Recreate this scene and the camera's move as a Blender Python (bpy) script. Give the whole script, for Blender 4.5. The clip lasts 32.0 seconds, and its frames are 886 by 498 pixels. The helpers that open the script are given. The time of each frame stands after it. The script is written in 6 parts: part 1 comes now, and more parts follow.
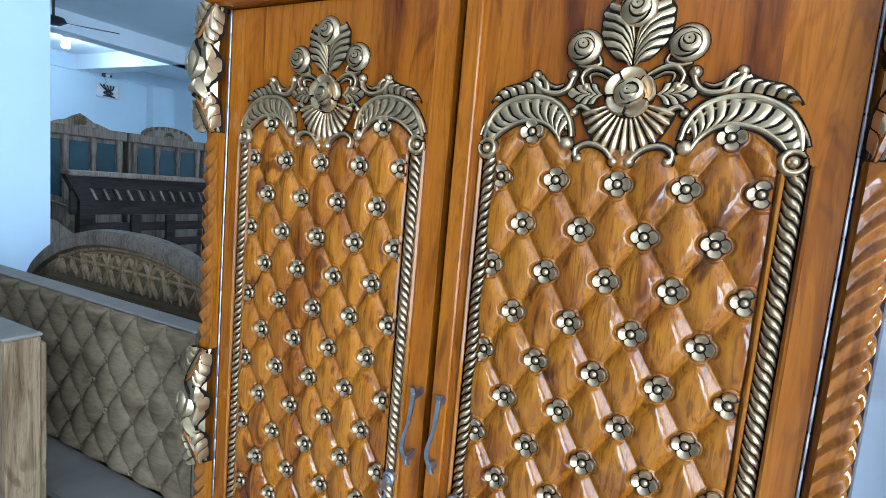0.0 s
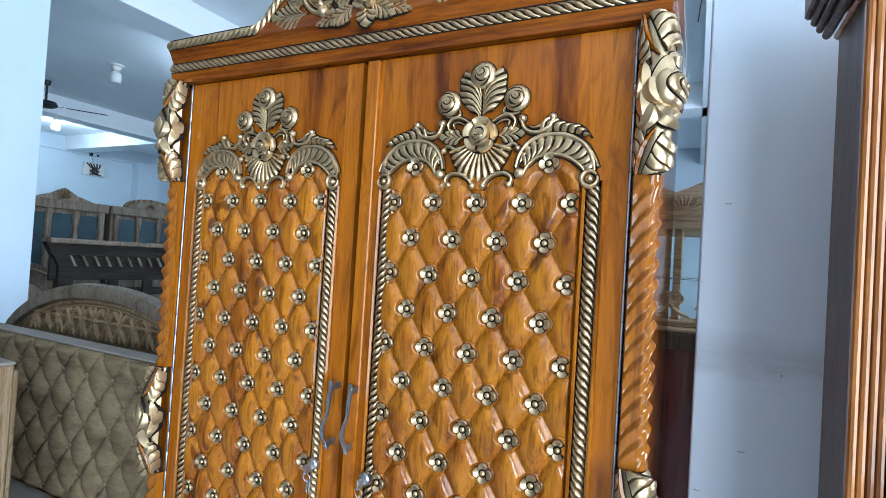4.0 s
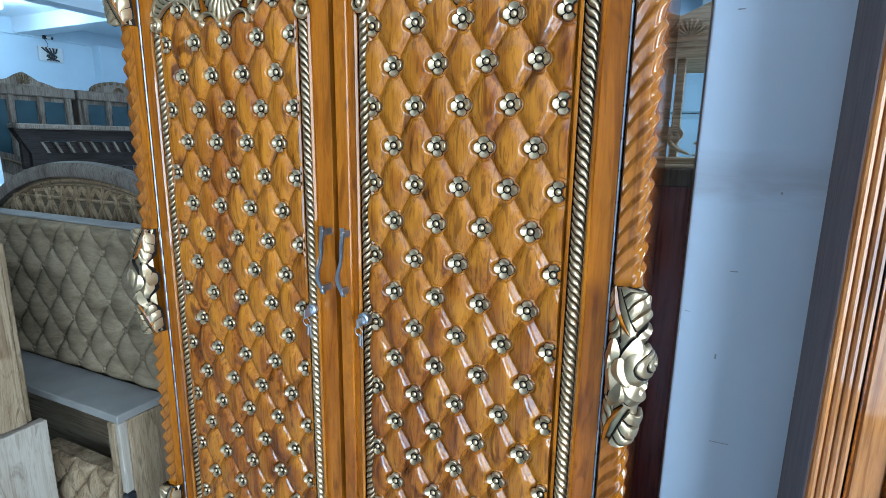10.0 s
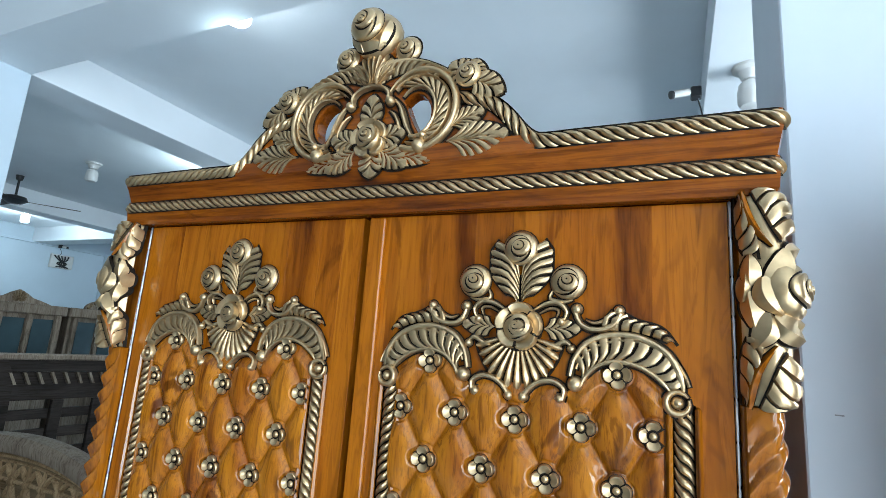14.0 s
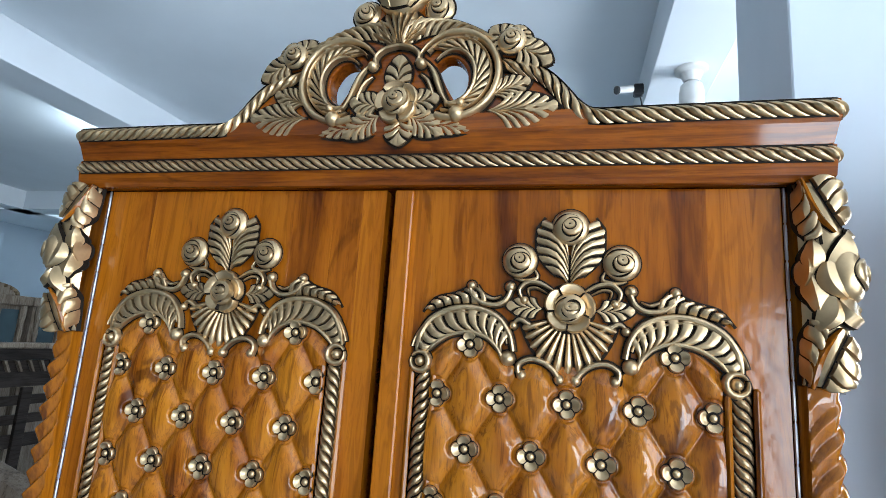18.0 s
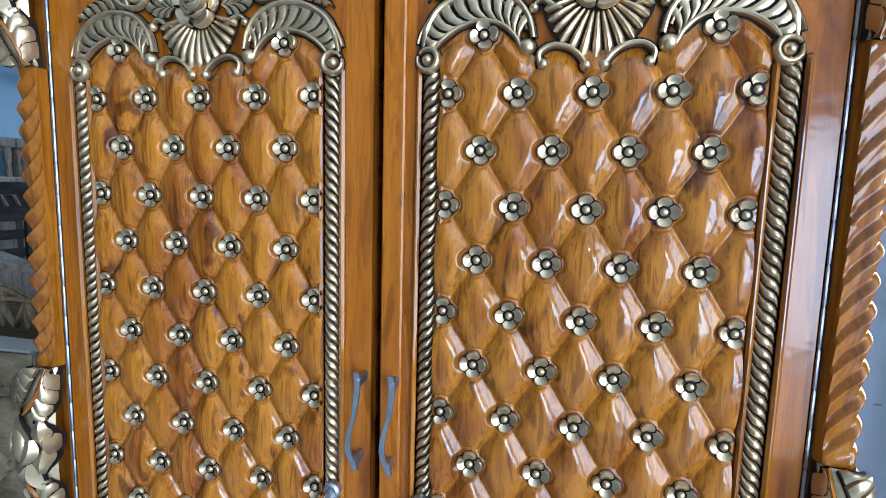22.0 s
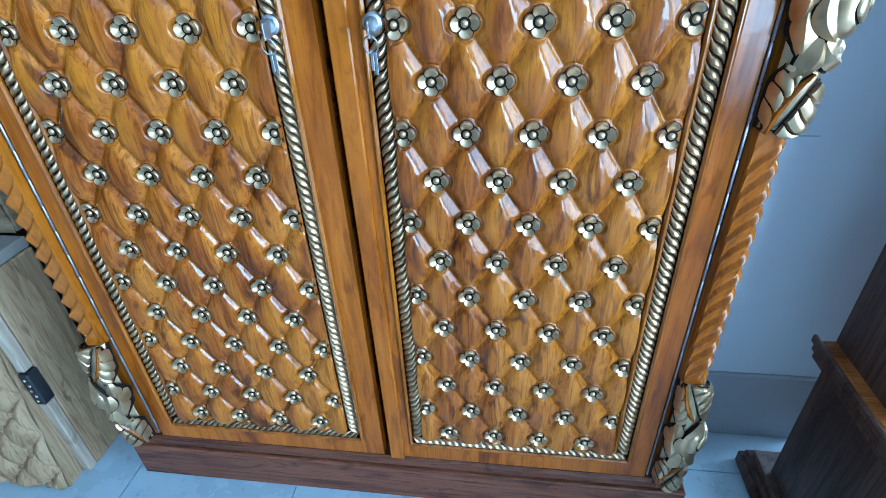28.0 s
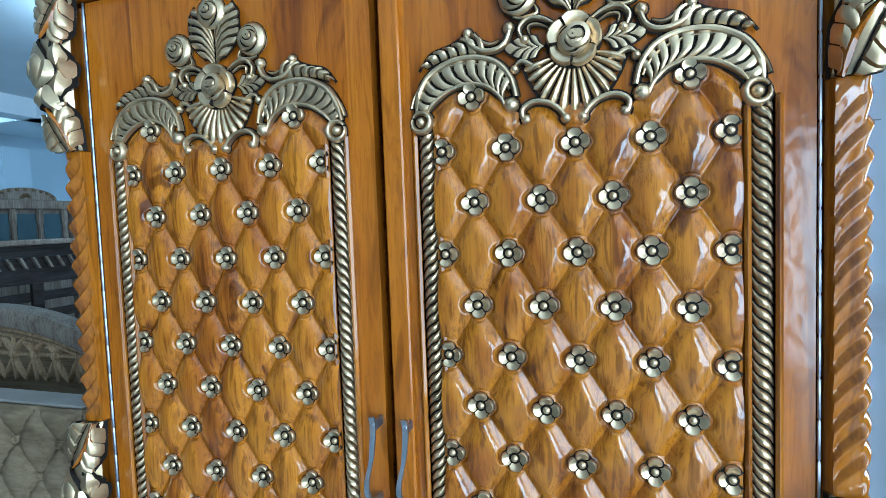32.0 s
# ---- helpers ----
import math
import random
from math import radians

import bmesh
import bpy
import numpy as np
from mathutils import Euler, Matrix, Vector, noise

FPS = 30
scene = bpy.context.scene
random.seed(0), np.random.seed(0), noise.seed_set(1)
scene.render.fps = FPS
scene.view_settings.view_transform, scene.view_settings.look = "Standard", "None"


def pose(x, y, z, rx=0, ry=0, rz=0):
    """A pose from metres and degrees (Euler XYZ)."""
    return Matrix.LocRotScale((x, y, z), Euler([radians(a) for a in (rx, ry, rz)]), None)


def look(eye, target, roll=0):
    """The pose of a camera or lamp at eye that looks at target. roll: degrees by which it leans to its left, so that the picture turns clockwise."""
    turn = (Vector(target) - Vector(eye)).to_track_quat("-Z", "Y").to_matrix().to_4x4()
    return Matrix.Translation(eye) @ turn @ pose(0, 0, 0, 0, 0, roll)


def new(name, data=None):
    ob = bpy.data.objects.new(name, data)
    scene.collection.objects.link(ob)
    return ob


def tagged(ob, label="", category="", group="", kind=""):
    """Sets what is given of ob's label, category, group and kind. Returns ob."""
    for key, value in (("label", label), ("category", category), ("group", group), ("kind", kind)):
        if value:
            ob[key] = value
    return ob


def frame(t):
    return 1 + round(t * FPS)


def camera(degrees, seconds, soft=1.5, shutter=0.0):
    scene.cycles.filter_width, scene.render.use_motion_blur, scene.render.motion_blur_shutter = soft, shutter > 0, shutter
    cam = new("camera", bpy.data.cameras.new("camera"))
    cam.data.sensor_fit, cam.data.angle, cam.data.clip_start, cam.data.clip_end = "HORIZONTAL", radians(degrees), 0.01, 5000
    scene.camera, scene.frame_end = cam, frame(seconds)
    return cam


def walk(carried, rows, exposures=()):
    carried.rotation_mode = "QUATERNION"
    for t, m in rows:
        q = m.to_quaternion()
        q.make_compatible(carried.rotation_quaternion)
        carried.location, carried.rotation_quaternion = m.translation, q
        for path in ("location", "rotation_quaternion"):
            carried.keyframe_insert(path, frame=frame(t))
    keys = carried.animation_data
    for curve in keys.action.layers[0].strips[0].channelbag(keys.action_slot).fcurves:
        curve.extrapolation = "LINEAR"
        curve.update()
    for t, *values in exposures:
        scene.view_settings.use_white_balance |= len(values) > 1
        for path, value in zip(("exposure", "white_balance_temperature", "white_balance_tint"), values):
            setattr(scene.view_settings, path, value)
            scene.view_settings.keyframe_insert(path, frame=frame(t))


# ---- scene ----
cam = camera(81.0, 32.0, 0.8)
PATH = [
    (0, (0.399, -0.788, 1.560), (-0.582, 1.136, 1.307), 5.1),
    (0.5, (0.534, -0.842, 1.596), (-0.521, 1.060, 1.613), 5.0),
    (1, (0.680, -0.867, 1.625), (-0.446, 0.985, 1.790), 4.0),
    (1.5, (0.714, -0.892, 1.636), (-0.348, 0.992, 1.846), 2.7),
    (2, (0.671, -0.948, 1.632), (-0.286, 0.994, 1.846), 2.3),
    (2.5, (0.648, -0.958, 1.607), (-0.274, 1.001, 1.803), 2.7),
    (4.5, (0.649, -0.891, 1.425), (-0.301, 1.059, 1.282), 2.9),
    (5, (0.625, -0.879, 1.366), (-0.274, 1.051, 0.933), 1.1),
    (5.5, (0.633, -0.865, 1.292), (-0.232, 1.016, 0.632), 0.4),
    (6, (0.635, -0.865, 1.245), (-0.161, 0.971, 0.393), 0.2),
    (6.5, (0.632, -0.867, 1.217), (-0.102, 0.925, 0.229), 0.1),
    (7, (0.626, -0.870, 1.210), (-0.086, 0.888, 0.148), 0.1),
    (7.5, (0.629, -0.876, 1.214), (-0.078, 0.886, 0.155), 0.6),
    (8, (0.636, -0.887, 1.234), (-0.101, 0.899, 0.236), 1.3),
    (8.5, (0.640, -0.874, 1.275), (-0.159, 0.947, 0.393), 1.3),
    (9, (0.634, -0.865, 1.308), (-0.211, 1.003, 0.585), 1.4),
    (9.5, (0.638, -0.870, 1.333), (-0.245, 1.034, 0.761), 1.2),
    (10, (0.637, -0.870, 1.385), (-0.252, 1.064, 0.941), 0.8),
    (10.5, (0.637, -0.890, 1.427), (-0.299, 1.049, 1.132), 0.6),
    (11, (0.642, -0.895, 1.464), (-0.305, 1.057, 1.319), 0.4),
    (11.5, (0.647, -0.894, 1.499), (-0.272, 1.077, 1.512), 0.7),
    (12, (0.633, -0.897, 1.539), (-0.220, 1.097, 1.707), 1.7),
    (12.5, (0.607, -0.902, 1.561), (-0.207, 1.096, 1.833), 3.4),
    (13, (0.582, -0.875, 1.588), (-0.212, 1.126, 1.888), 4.2),
    (13.5, (0.546, -0.811, 1.634), (-0.296, 1.165, 1.971), 4.5),
    (14, (0.476, -0.739, 1.673), (-0.405, 1.203, 2.091), 4.1),
    (14.5, (0.362, -0.727, 1.710), (-0.425, 1.255, 2.132), 2.4),
    (16.5, (0.280, -0.745, 1.688), (-0.204, 1.315, 2.184), 3.8),
    (17, (0.279, -0.746, 1.679), (-0.222, 1.317, 2.148), 3.9),
    (17.5, (0.278, -0.745, 1.666), (-0.242, 1.324, 2.088), 4.0),
    (18, (0.275, -0.746, 1.657), (-0.251, 1.328, 2.044), 3.9),
    (18.5, (0.270, -0.739, 1.645), (-0.252, 1.342, 1.992), 3.9),
    (19, (0.258, -0.726, 1.623), (-0.260, 1.366, 1.906), 3.8),
    (19.5, (0.253, -0.715, 1.603), (-0.255, 1.388, 1.810), 3.7),
    (20, (0.263, -0.708, 1.583), (-0.249, 1.402, 1.702), 3.5),
    (20.5, (0.263, -0.698, 1.562), (-0.262, 1.412, 1.594), 3.2),
    (21, (0.250, -0.687, 1.534), (-0.268, 1.423, 1.454), 2.9),
    (21.5, (0.248, -0.677, 1.508), (-0.261, 1.428, 1.320), 2.4),
    (22, (0.245, -0.675, 1.469), (-0.239, 1.429, 1.211), 1.5),
    (22.5, (0.251, -0.674, 1.430), (-0.203, 1.424, 1.085), 0.6),
    (23, (0.255, -0.677, 1.389), (-0.176, 1.402, 0.922), 0.3),
    (23.5, (0.258, -0.676, 1.350), (-0.158, 1.373, 0.757), 0.1),
    (24, (0.254, -0.684, 1.319), (-0.160, 1.330, 0.615), -0.3),
    (24.5, (0.254, -0.690, 1.289), (-0.149, 1.294, 0.497), -0.5),
    (25, (0.255, -0.690, 1.245), (-0.132, 1.244, 0.330), -1.1),
    (25.5, (0.246, -0.695, 1.190), (-0.104, 1.194, 0.171), -1.7),
    (26, (0.248, -0.691, 1.146), (-0.067, 1.147, 0.028), -2.3),
    (26.5, (0.240, -0.687, 1.123), (-0.004, 1.117, -0.066), -2.7),
    (28.5, (0.247, -0.689, 1.154), (-0.066, 1.113, -0.021), -2.6),
    (29, (0.248, -0.683, 1.182), (-0.123, 1.145, 0.063), -2.2),
    (29.5, (0.257, -0.667, 1.224), (-0.154, 1.197, 0.184), -2.4),
    (30, (0.265, -0.663, 1.282), (-0.216, 1.257, 0.383), -2.8),
    (30.5, (0.276, -0.675, 1.348), (-0.314, 1.282, 0.608), -3.0),
    (31, (0.284, -0.686, 1.411), (-0.366, 1.327, 0.913), -2.6),
    (31.5, (0.287, -0.692, 1.447), (-0.364, 1.357, 1.125), -2.4),
    (32, (0.301, -0.702, 1.494), (-0.332, 1.375, 1.372), -2.1),
]
walk(cam, [(t, look(eye, target, roll)) for t, eye, target, roll in PATH],
     exposures=[(0, 0.0, 5250, 8), (1, -0.38, 6100, 11), (2, -0.3, 6300, 12), (5, 0.08, 5450, 8), (6, 0.07, 5200, 7), (8, 0.03, 5000, 5), (10, 0.06, 5050, 3), (11, -0.02, 5000, 5), (12, -0.25, 5150, 7), (13, -0.2, 5800, 4), (14.5, -0.2, 6500, 9),
                (16.5, -0.32, 7400, 14), (19, -0.15, 5500, 10), (23, 0.02, 5050, 7), (26, 0.24, 5000, -1), (28.5, 0.24, 4400, -3), (29.5, 0.18, 4550, -4), (31, 0.1, 4950, -6), (32, 0.0, 4900, -2)])

# ---- world, daylight and lamps ----
world = bpy.data.worlds.new("sky")
scene.world = world
world.use_nodes = True
wn, wl = world.node_tree.nodes, world.node_tree.links
sky = wn.new("ShaderNodeTexSky")
sky.sky_type, sky.sun_disc = "NISHITA", False
sky.sun_elevation, sky.sun_rotation = radians(48), radians(150)
wn["Background"].inputs["Strength"].default_value = 0.12
wl.new(sky.outputs["Color"], wn["Background"].inputs["Color"])


def area_light(name, m, sx, sy, watts, colour):
    data = bpy.data.lights.new(name, "AREA")
    data.shape, data.size, data.size_y, data.energy, data.color = "RECTANGLE", sx, sy, watts, colour
    ob = new(name, data)
    ob.matrix_world = m
    return ob


DAY = (0.80, 0.91, 1.0)
area_light("side_entrance_daylight", look((3.22, -2.1, 1.52), (0, -2.1, 1.95)), 2.75, 2.75, 185, DAY)
area_light("front_entrance_daylight", look((2.52, -4.68, 1.06), (2.52, 0, 1.06)), 1.12, 2.05, 110, DAY)
# added fill with no known window behind it, brightens the back and ceiling
area_light("side_window_daylight", look((3.22, 1.3, 1.75), (0, 1.3, 2.9)), 1.5, 1.6, 150, DAY)


# ---- materials ----
def nodes_of(name):
    m = bpy.data.materials.new(name)
    m.use_nodes = True
    return m, m.node_tree.nodes, m.node_tree.links, m.node_tree.nodes["Principled BSDF"]


def ramp(n, stops):
    r = n.new("ShaderNodeValToRGB")
    e = r.color_ramp.elements
    while len(e) < len(stops):
        e.new(0.5)
    for el, (pos, col) in zip(e, stops):
        el.position = pos
        el.color = (*col, 1) if len(col) == 3 else col
    return r


def tex(n, l, kind, scale, stretch=(1, 1, 1), detail=4.0, rough=0.55, distort=0.0, spin=(0, 0, 0)):
    co, mp = n.new("ShaderNodeTexCoord"), n.new("ShaderNodeMapping")
    mp.inputs["Scale"].default_value = stretch
    mp.inputs["Rotation"].default_value = spin
    l.new(co.outputs["Object"], mp.inputs["Vector"])
    t = n.new(kind)
    t.inputs["Scale"].default_value = scale
    if kind == "ShaderNodeTexNoise":
        t.inputs["Detail"].default_value, t.inputs["Roughness"].default_value = detail, rough
        t.inputs["Distortion"].default_value = distort
    l.new(mp.outputs["Vector"], t.inputs["Vector"])
    return t, mp


def mixed(n, l, kind, fac, a, b):
    m = n.new("ShaderNodeMix")
    m.data_type, m.blend_type = "RGBA", kind
    for sock, v in (("Factor", fac), ("A", a), ("B", b)):
        s = [i for i in m.inputs if i.name == sock and i.enabled][0]
        if isinstance(v, (int, float)):
            s.default_value = v
        elif isinstance(v, tuple):
            s.default_value = (*v, 1)
        else:
            l.new(v, s)
    return [o for o in m.outputs if o.enabled][0]


def bump(n, l, bsdf, height, strength, dist):
    b = n.new("ShaderNodeBump")
    b.inputs["Strength"].default_value, b.inputs["Distance"].default_value = strength, dist
    l.new(height, b.inputs["Height"])
    l.new(b.outputs["Normal"], bsdf.inputs["Normal"])


def wood(name, light, mid, dark, along="z", rough=0.3, coat=0.0, coat_rough=0.06, grain=1.0, vary=0.25, relief=0.15, spec=0.08, figure=0.62, fleck=0.7, ripple=0.0):
    """Wood with long figure along one axis, wavy year rings, knots, fine pores and a tone that differs from piece to piece."""
    m, n, l, b = nodes_of(name)
    i = "xyz".index(along)

    def axes(across, long):
        s = [across] * 3
        s[i] = long
        return tuple(s)
    big, mp = tex(n, l, "ShaderNodeTexNoise", 1.0 * grain, axes(9, 1.3), 5, 0.62, 1.2)
    ring, mp2 = tex(n, l, "ShaderNodeTexNoise", 4.2 * grain, axes(14, 1.0), 4, 0.6, 2.2)
    knot, mp3 = tex(n, l, "ShaderNodeTexNoise", 6.0, axes(2.4, 0.8), 3, 0.55, 1.5)
    fine, _ = tex(n, l, "ShaderNodeTexNoise", 2.2 * grain, axes(60, 2.5), 3, 0.6, 0.3)
    info = n.new("ShaderNodeObjectInfo")
    shift = n.new("ShaderNodeVectorMath")
    shift.operation = "SCALE"
    shift.inputs[0].default_value = (7.3, 3.1, 5.7)
    l.new(info.outputs["Random"], shift.inputs["Scale"])
    for q in (mp, mp2, mp3):
        l.new(shift.outputs["Vector"], q.inputs["Location"])
    r = ramp(n, [(0.30, dark), (0.43, mid), (0.56, light), (0.70, mid), (0.82, dark)])
    l.new(big.outputs["Fac"], r.inputs["Fac"])
    lines = ramp(n, [(0.38, (0.36, 0.30, 0.24)), (0.46, (1, 1, 1)), (0.56, (1, 1, 1)), (0.60, (0.50, 0.43, 0.36)), (0.65, (1, 1, 1))])
    l.new(ring.outputs["Fac"], lines.inputs["Fac"])
    c = mixed(n, l, "MULTIPLY", figure, r.outputs["Color"], lines.outputs["Color"])
    spots = ramp(n, [(0.33, (0.30, 0.24, 0.2)), (0.40, (1, 1, 1)), (0.61, (1, 1, 1)), (0.72, (0.38, 0.30, 0.24))])
    l.new(knot.outputs["Fac"], spots.inputs["Fac"])
    c = mixed(n, l, "MULTIPLY", min(1.0, figure * 1.2), c, spots.outputs["Color"])
    streak = ramp(n, [(0.36, (0.44, 0.38, 0.32)), (0.52, (1, 1, 1))])
    l.new(fine.outputs["Fac"], streak.inputs["Fac"])
    c = mixed(n, l, "MULTIPLY", fleck, c, streak.outputs["Color"])
    tone = n.new("ShaderNodeMapRange")
    tone.inputs["To Min"].default_value, tone.inputs["To Max"].default_value = 1 - vary, 1 + vary * 0.6
    l.new(info.outputs["Random"], tone.inputs["Value"])
    hsv = n.new("ShaderNodeHueSaturation")
    l.new(tone.outputs["Result"], hsv.inputs["Value"])
    l.new(c, hsv.inputs["Color"])
    l.new(hsv.outputs["Color"], b.inputs["Base Color"])
    b.inputs["Roughness"].default_value, b.inputs["Specular IOR Level"].default_value = rough, spec
    b.inputs["Coat Weight"].default_value, b.inputs["Coat Roughness"].default_value = coat, coat_rough
    b.inputs["Coat IOR"].default_value = 1.55
    if ripple:
        # lacquer that follows the hand-sanded unevenness
        wave, _ = tex(n, l, "ShaderNodeTexNoise", 55.0, detail=2, rough=0.4)
        w = n.new("ShaderNodeBump")
        w.inputs["Strength"].default_value, w.inputs["Distance"].default_value = ripple, 0.0018
        l.new(wave.outputs["Fac"], w.inputs["Height"])
        l.new(w.outputs["Normal"], b.inputs["Coat Normal"])
    bump(n, l, b, fine.outputs["Fac"], relief, 0.002)
    return m


def plain(name, colour, rough=0.5, metal=0.0, vary=0.12, scale=6.0, relief=0.1, coat=0.0, fine=120.0, spec=0.5):
    """Paint, metal or plastic with faint blotches and a fine grain."""
    m, n, l, b = nodes_of(name)
    big, _ = tex(n, l, "ShaderNodeTexNoise", scale, detail=5)
    small, _ = tex(n, l, "ShaderNodeTexNoise", fine, detail=2)
    lo = tuple(v * (1 - vary) for v in colour)
    hi = tuple(min(1, v * (1 + vary * 0.6)) for v in colour)
    r = ramp(n, [(0.32, lo), (0.68, hi)])
    l.new(big.outputs["Fac"], r.inputs["Fac"])
    l.new(r.outputs["Color"], b.inputs["Base Color"])
    rr = n.new("ShaderNodeMapRange")
    rr.inputs["To Min"].default_value, rr.inputs["To Max"].default_value = max(0.02, rough - 0.08), rough + 0.1
    l.new(big.outputs["Fac"], rr.inputs["Value"])
    l.new(rr.outputs["Result"], b.inputs["Roughness"])
    b.inputs["Metallic"].default_value, b.inputs["Specular IOR Level"].default_value = metal, spec
    b.inputs["Coat Weight"].default_value = coat
    bump(n, l, b, small.outputs["Fac"], relief, 0.001)
    return m


TEAK = wood("lacquered_teak", (0.50, 0.175, 0.009), (0.315, 0.086, 0.004), (0.060, 0.013, 0.002), "z", 0.45, 0.8, 0.075, 1.0, 0.10, 0.03, 0.0, 0.72, 0.35, 0.5)
TEAK_PLANK = wood("lacquered_teak_plank", (0.46, 0.138, 0.006), (0.36, 0.097, 0.004), (0.12, 0.025, 0.002), "z", 0.45, 0.65, 0.13, 0.7, 0.12, 0.03, 0.0, 0.42, 0.28, 0.25)
TEAK_RED = wood("lacquered_red_teak", (0.30, 0.078, 0.004), (0.22, 0.052, 0.003), (0.075, 0.015, 0.002), "x", 0.45, 0.7, 0.07, 1.0, 0.1, 0.05, 0.0, 0.38)
TEAK_POST = wood("lacquered_teak_post", (0.38, 0.122, 0.006), (0.29, 0.084, 0.004), (0.14, 0.034, 0.003), "z", 0.42, 0.9, 0.06, 0.6, 0.08, 0.05, 0.0, 0.4)
PLINTH = wood("dark_plinth_wood", (0.19, 0.072, 0.036), (0.13, 0.046, 0.024), (0.045, 0.016, 0.009), "x", 0.42, 0.4, 0.15, 1.0, 0.1, 0.2)
GOLD = plain("champagne_gold_paint", (0.59, 0.42, 0.232), 0.33, 0.88, 0.22, 30, 0.12, 0.2)
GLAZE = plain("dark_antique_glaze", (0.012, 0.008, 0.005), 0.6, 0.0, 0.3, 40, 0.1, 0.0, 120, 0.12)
STEEL = plain("brushed_steel", (0.42, 0.415, 0.42), 0.40, 0.95, 0.1, 20, 0.1)
CHROME = plain("bright_nickel", (0.72, 0.72, 0.72), 0.15, 1.0, 0.05, 20, 0.02)
GAP = plain("dark_gap", (0.02, 0.011, 0.007), 0.6)


# ---- mesh building ----
class Geo:
    """Vertices and faces of one mesh, with a map from carving space (u right, v up, h out) to the world."""

    def __init__(self, fn=None):
        self.v, self.f = [], []
        self.fn = fn or (lambda u, v, h: (u, -h, v))

    def add(self, vs, fs):
        o = len(self.v)
        self.v.extend(self.fn(*p) for p in vs)
        self.f.extend(tuple(i + o for i in face) for face in fs)

    def raw(self, vs, fs):
        o = len(self.v)
        self.v.extend(tuple(p) for p in vs)
        self.f.extend(tuple(i + o for i in face) for face in fs)

    def box(self, x0, x1, y0, y1, z0, z1, bevel=0.002):
        """A box with chamfered edges."""
        b = min(bevel, 0.45 * min(x1 - x0, y1 - y0, z1 - z0))
        lo, hi = (x0, y0, z0), (x1, y1, z1)
        vs, at = [], {}
        for sx in (0, 1):
            for sy in (0, 1):
                for sz in (0, 1):
                    s = (sx, sy, sz)
                    for ax in range(3):
                        p = [(hi[i] - b if s[i] else lo[i] + b) for i in range(3)]
                        p[ax] = hi[ax] if s[ax] else lo[ax]
                        at[s, ax] = len(vs)
                        vs.append(p)
        fs = []
        for ax in range(3):
            i, j = [k for k in range(3) if k != ax]
            for side in (0, 1):
                ring = []
                for a, c in ((0, 0), (1, 0), (1, 1), (0, 1)):
                    s = [0, 0, 0]
                    s[ax], s[i], s[j] = side, a, c
                    ring.append(at[tuple(s), ax])
                fs.append(tuple(ring))
            for a in (0, 1):
                for c in (0, 1):
                    s0, s1 = [0, 0, 0], [0, 0, 0]
                    s0[i] = s1[i] = a
                    s0[j] = s1[j] = c
                    s1[ax] = 1
                    s0, s1 = tuple(s0), tuple(s1)
                    fs.append((at[s0, i], at[s1, i], at[s1, j], at[s0, j]))
        for s in [(a, c, d) for a in (0, 1) for c in (0, 1) for d in (0, 1)]:
            fs.append((at[s, 0], at[s, 1], at[s, 2]))
        self.raw(vs, fs)

    def prism(self, ring, y0, y1):
        """A polygon in the xz plane, drawn out along y."""
        n = len(ring)
        vs = [(x, y0, z) for x, z in ring] + [(x, y1, z) for x, z in ring]
        fs = [tuple(range(n)), tuple(range(2 * n - 1, n - 1, -1))]
        fs += [(i, i + n, (i + 1) % n + n, (i + 1) % n) for i in range(n)]
        self.raw(vs, fs)

    def tube(self, pts, radius, sides=8, caps=True):
        """A round tube through points in the world; radius: one number or one each."""
        pts = [Vector(p) for p in pts]
        vs, fs = [], []
        for i, p in enumerate(pts):
            d = (pts[min(i + 1, len(pts) - 1)] - pts[max(i - 1, 0)]).normalized()
            a = d.orthogonal().normalized() if abs(d.z) > 0.9 else d.cross(Vector((0, 0, 1))).normalized()
            if abs(d.z) > 0.9:
                a = (Vector((1, 0, 0)) - d * d.x).normalized()
            c = d.cross(a)
            r = radius[i] if isinstance(radius, (list, tuple)) else radius
            for k in range(sides):
                th = 2 * math.pi * k / sides
                vs.append(p + a * math.cos(th) * r + c * math.sin(th) * r)
        for i in range(len(pts) - 1):
            for k in range(sides):
                k2 = (k + 1) % sides
                fs.append((i * sides + k, i * sides + k2, (i + 1) * sides + k2, (i + 1) * sides + k))
        if caps:
            fs.append(tuple(range(sides - 1, -1, -1)))
            fs.append(tuple(range((len(pts) - 1) * sides, len(pts) * sides)))
        self.raw(vs, fs)

    def lathe(self, cx, cy, prof, sides=16):
        """A turned form: rows of radius and height about a vertical axis."""
        vs, fs = [], []
        for r, z in prof:
            for k in range(sides):
                th = 2 * math.pi * k / sides
                vs.append((cx + r * math.cos(th), cy + r * math.sin(th), z))
        for i in range(len(prof) - 1):
            for k in range(sides):
                k2 = (k + 1) % sides
                fs.append((i * sides + k, i * sides + k2, (i + 1) * sides + k2, (i + 1) * sides + k))
        fs.append(tuple(range(sides - 1, -1, -1)))
        fs.append(tuple(range((len(prof) - 1) * sides, len(prof) * sides)))
        self.raw(vs, fs)


OPEN_BUD = ((0.0, 1.0), (0.17, 0.74), (0.12, 0.50), (0.10, 0.27))


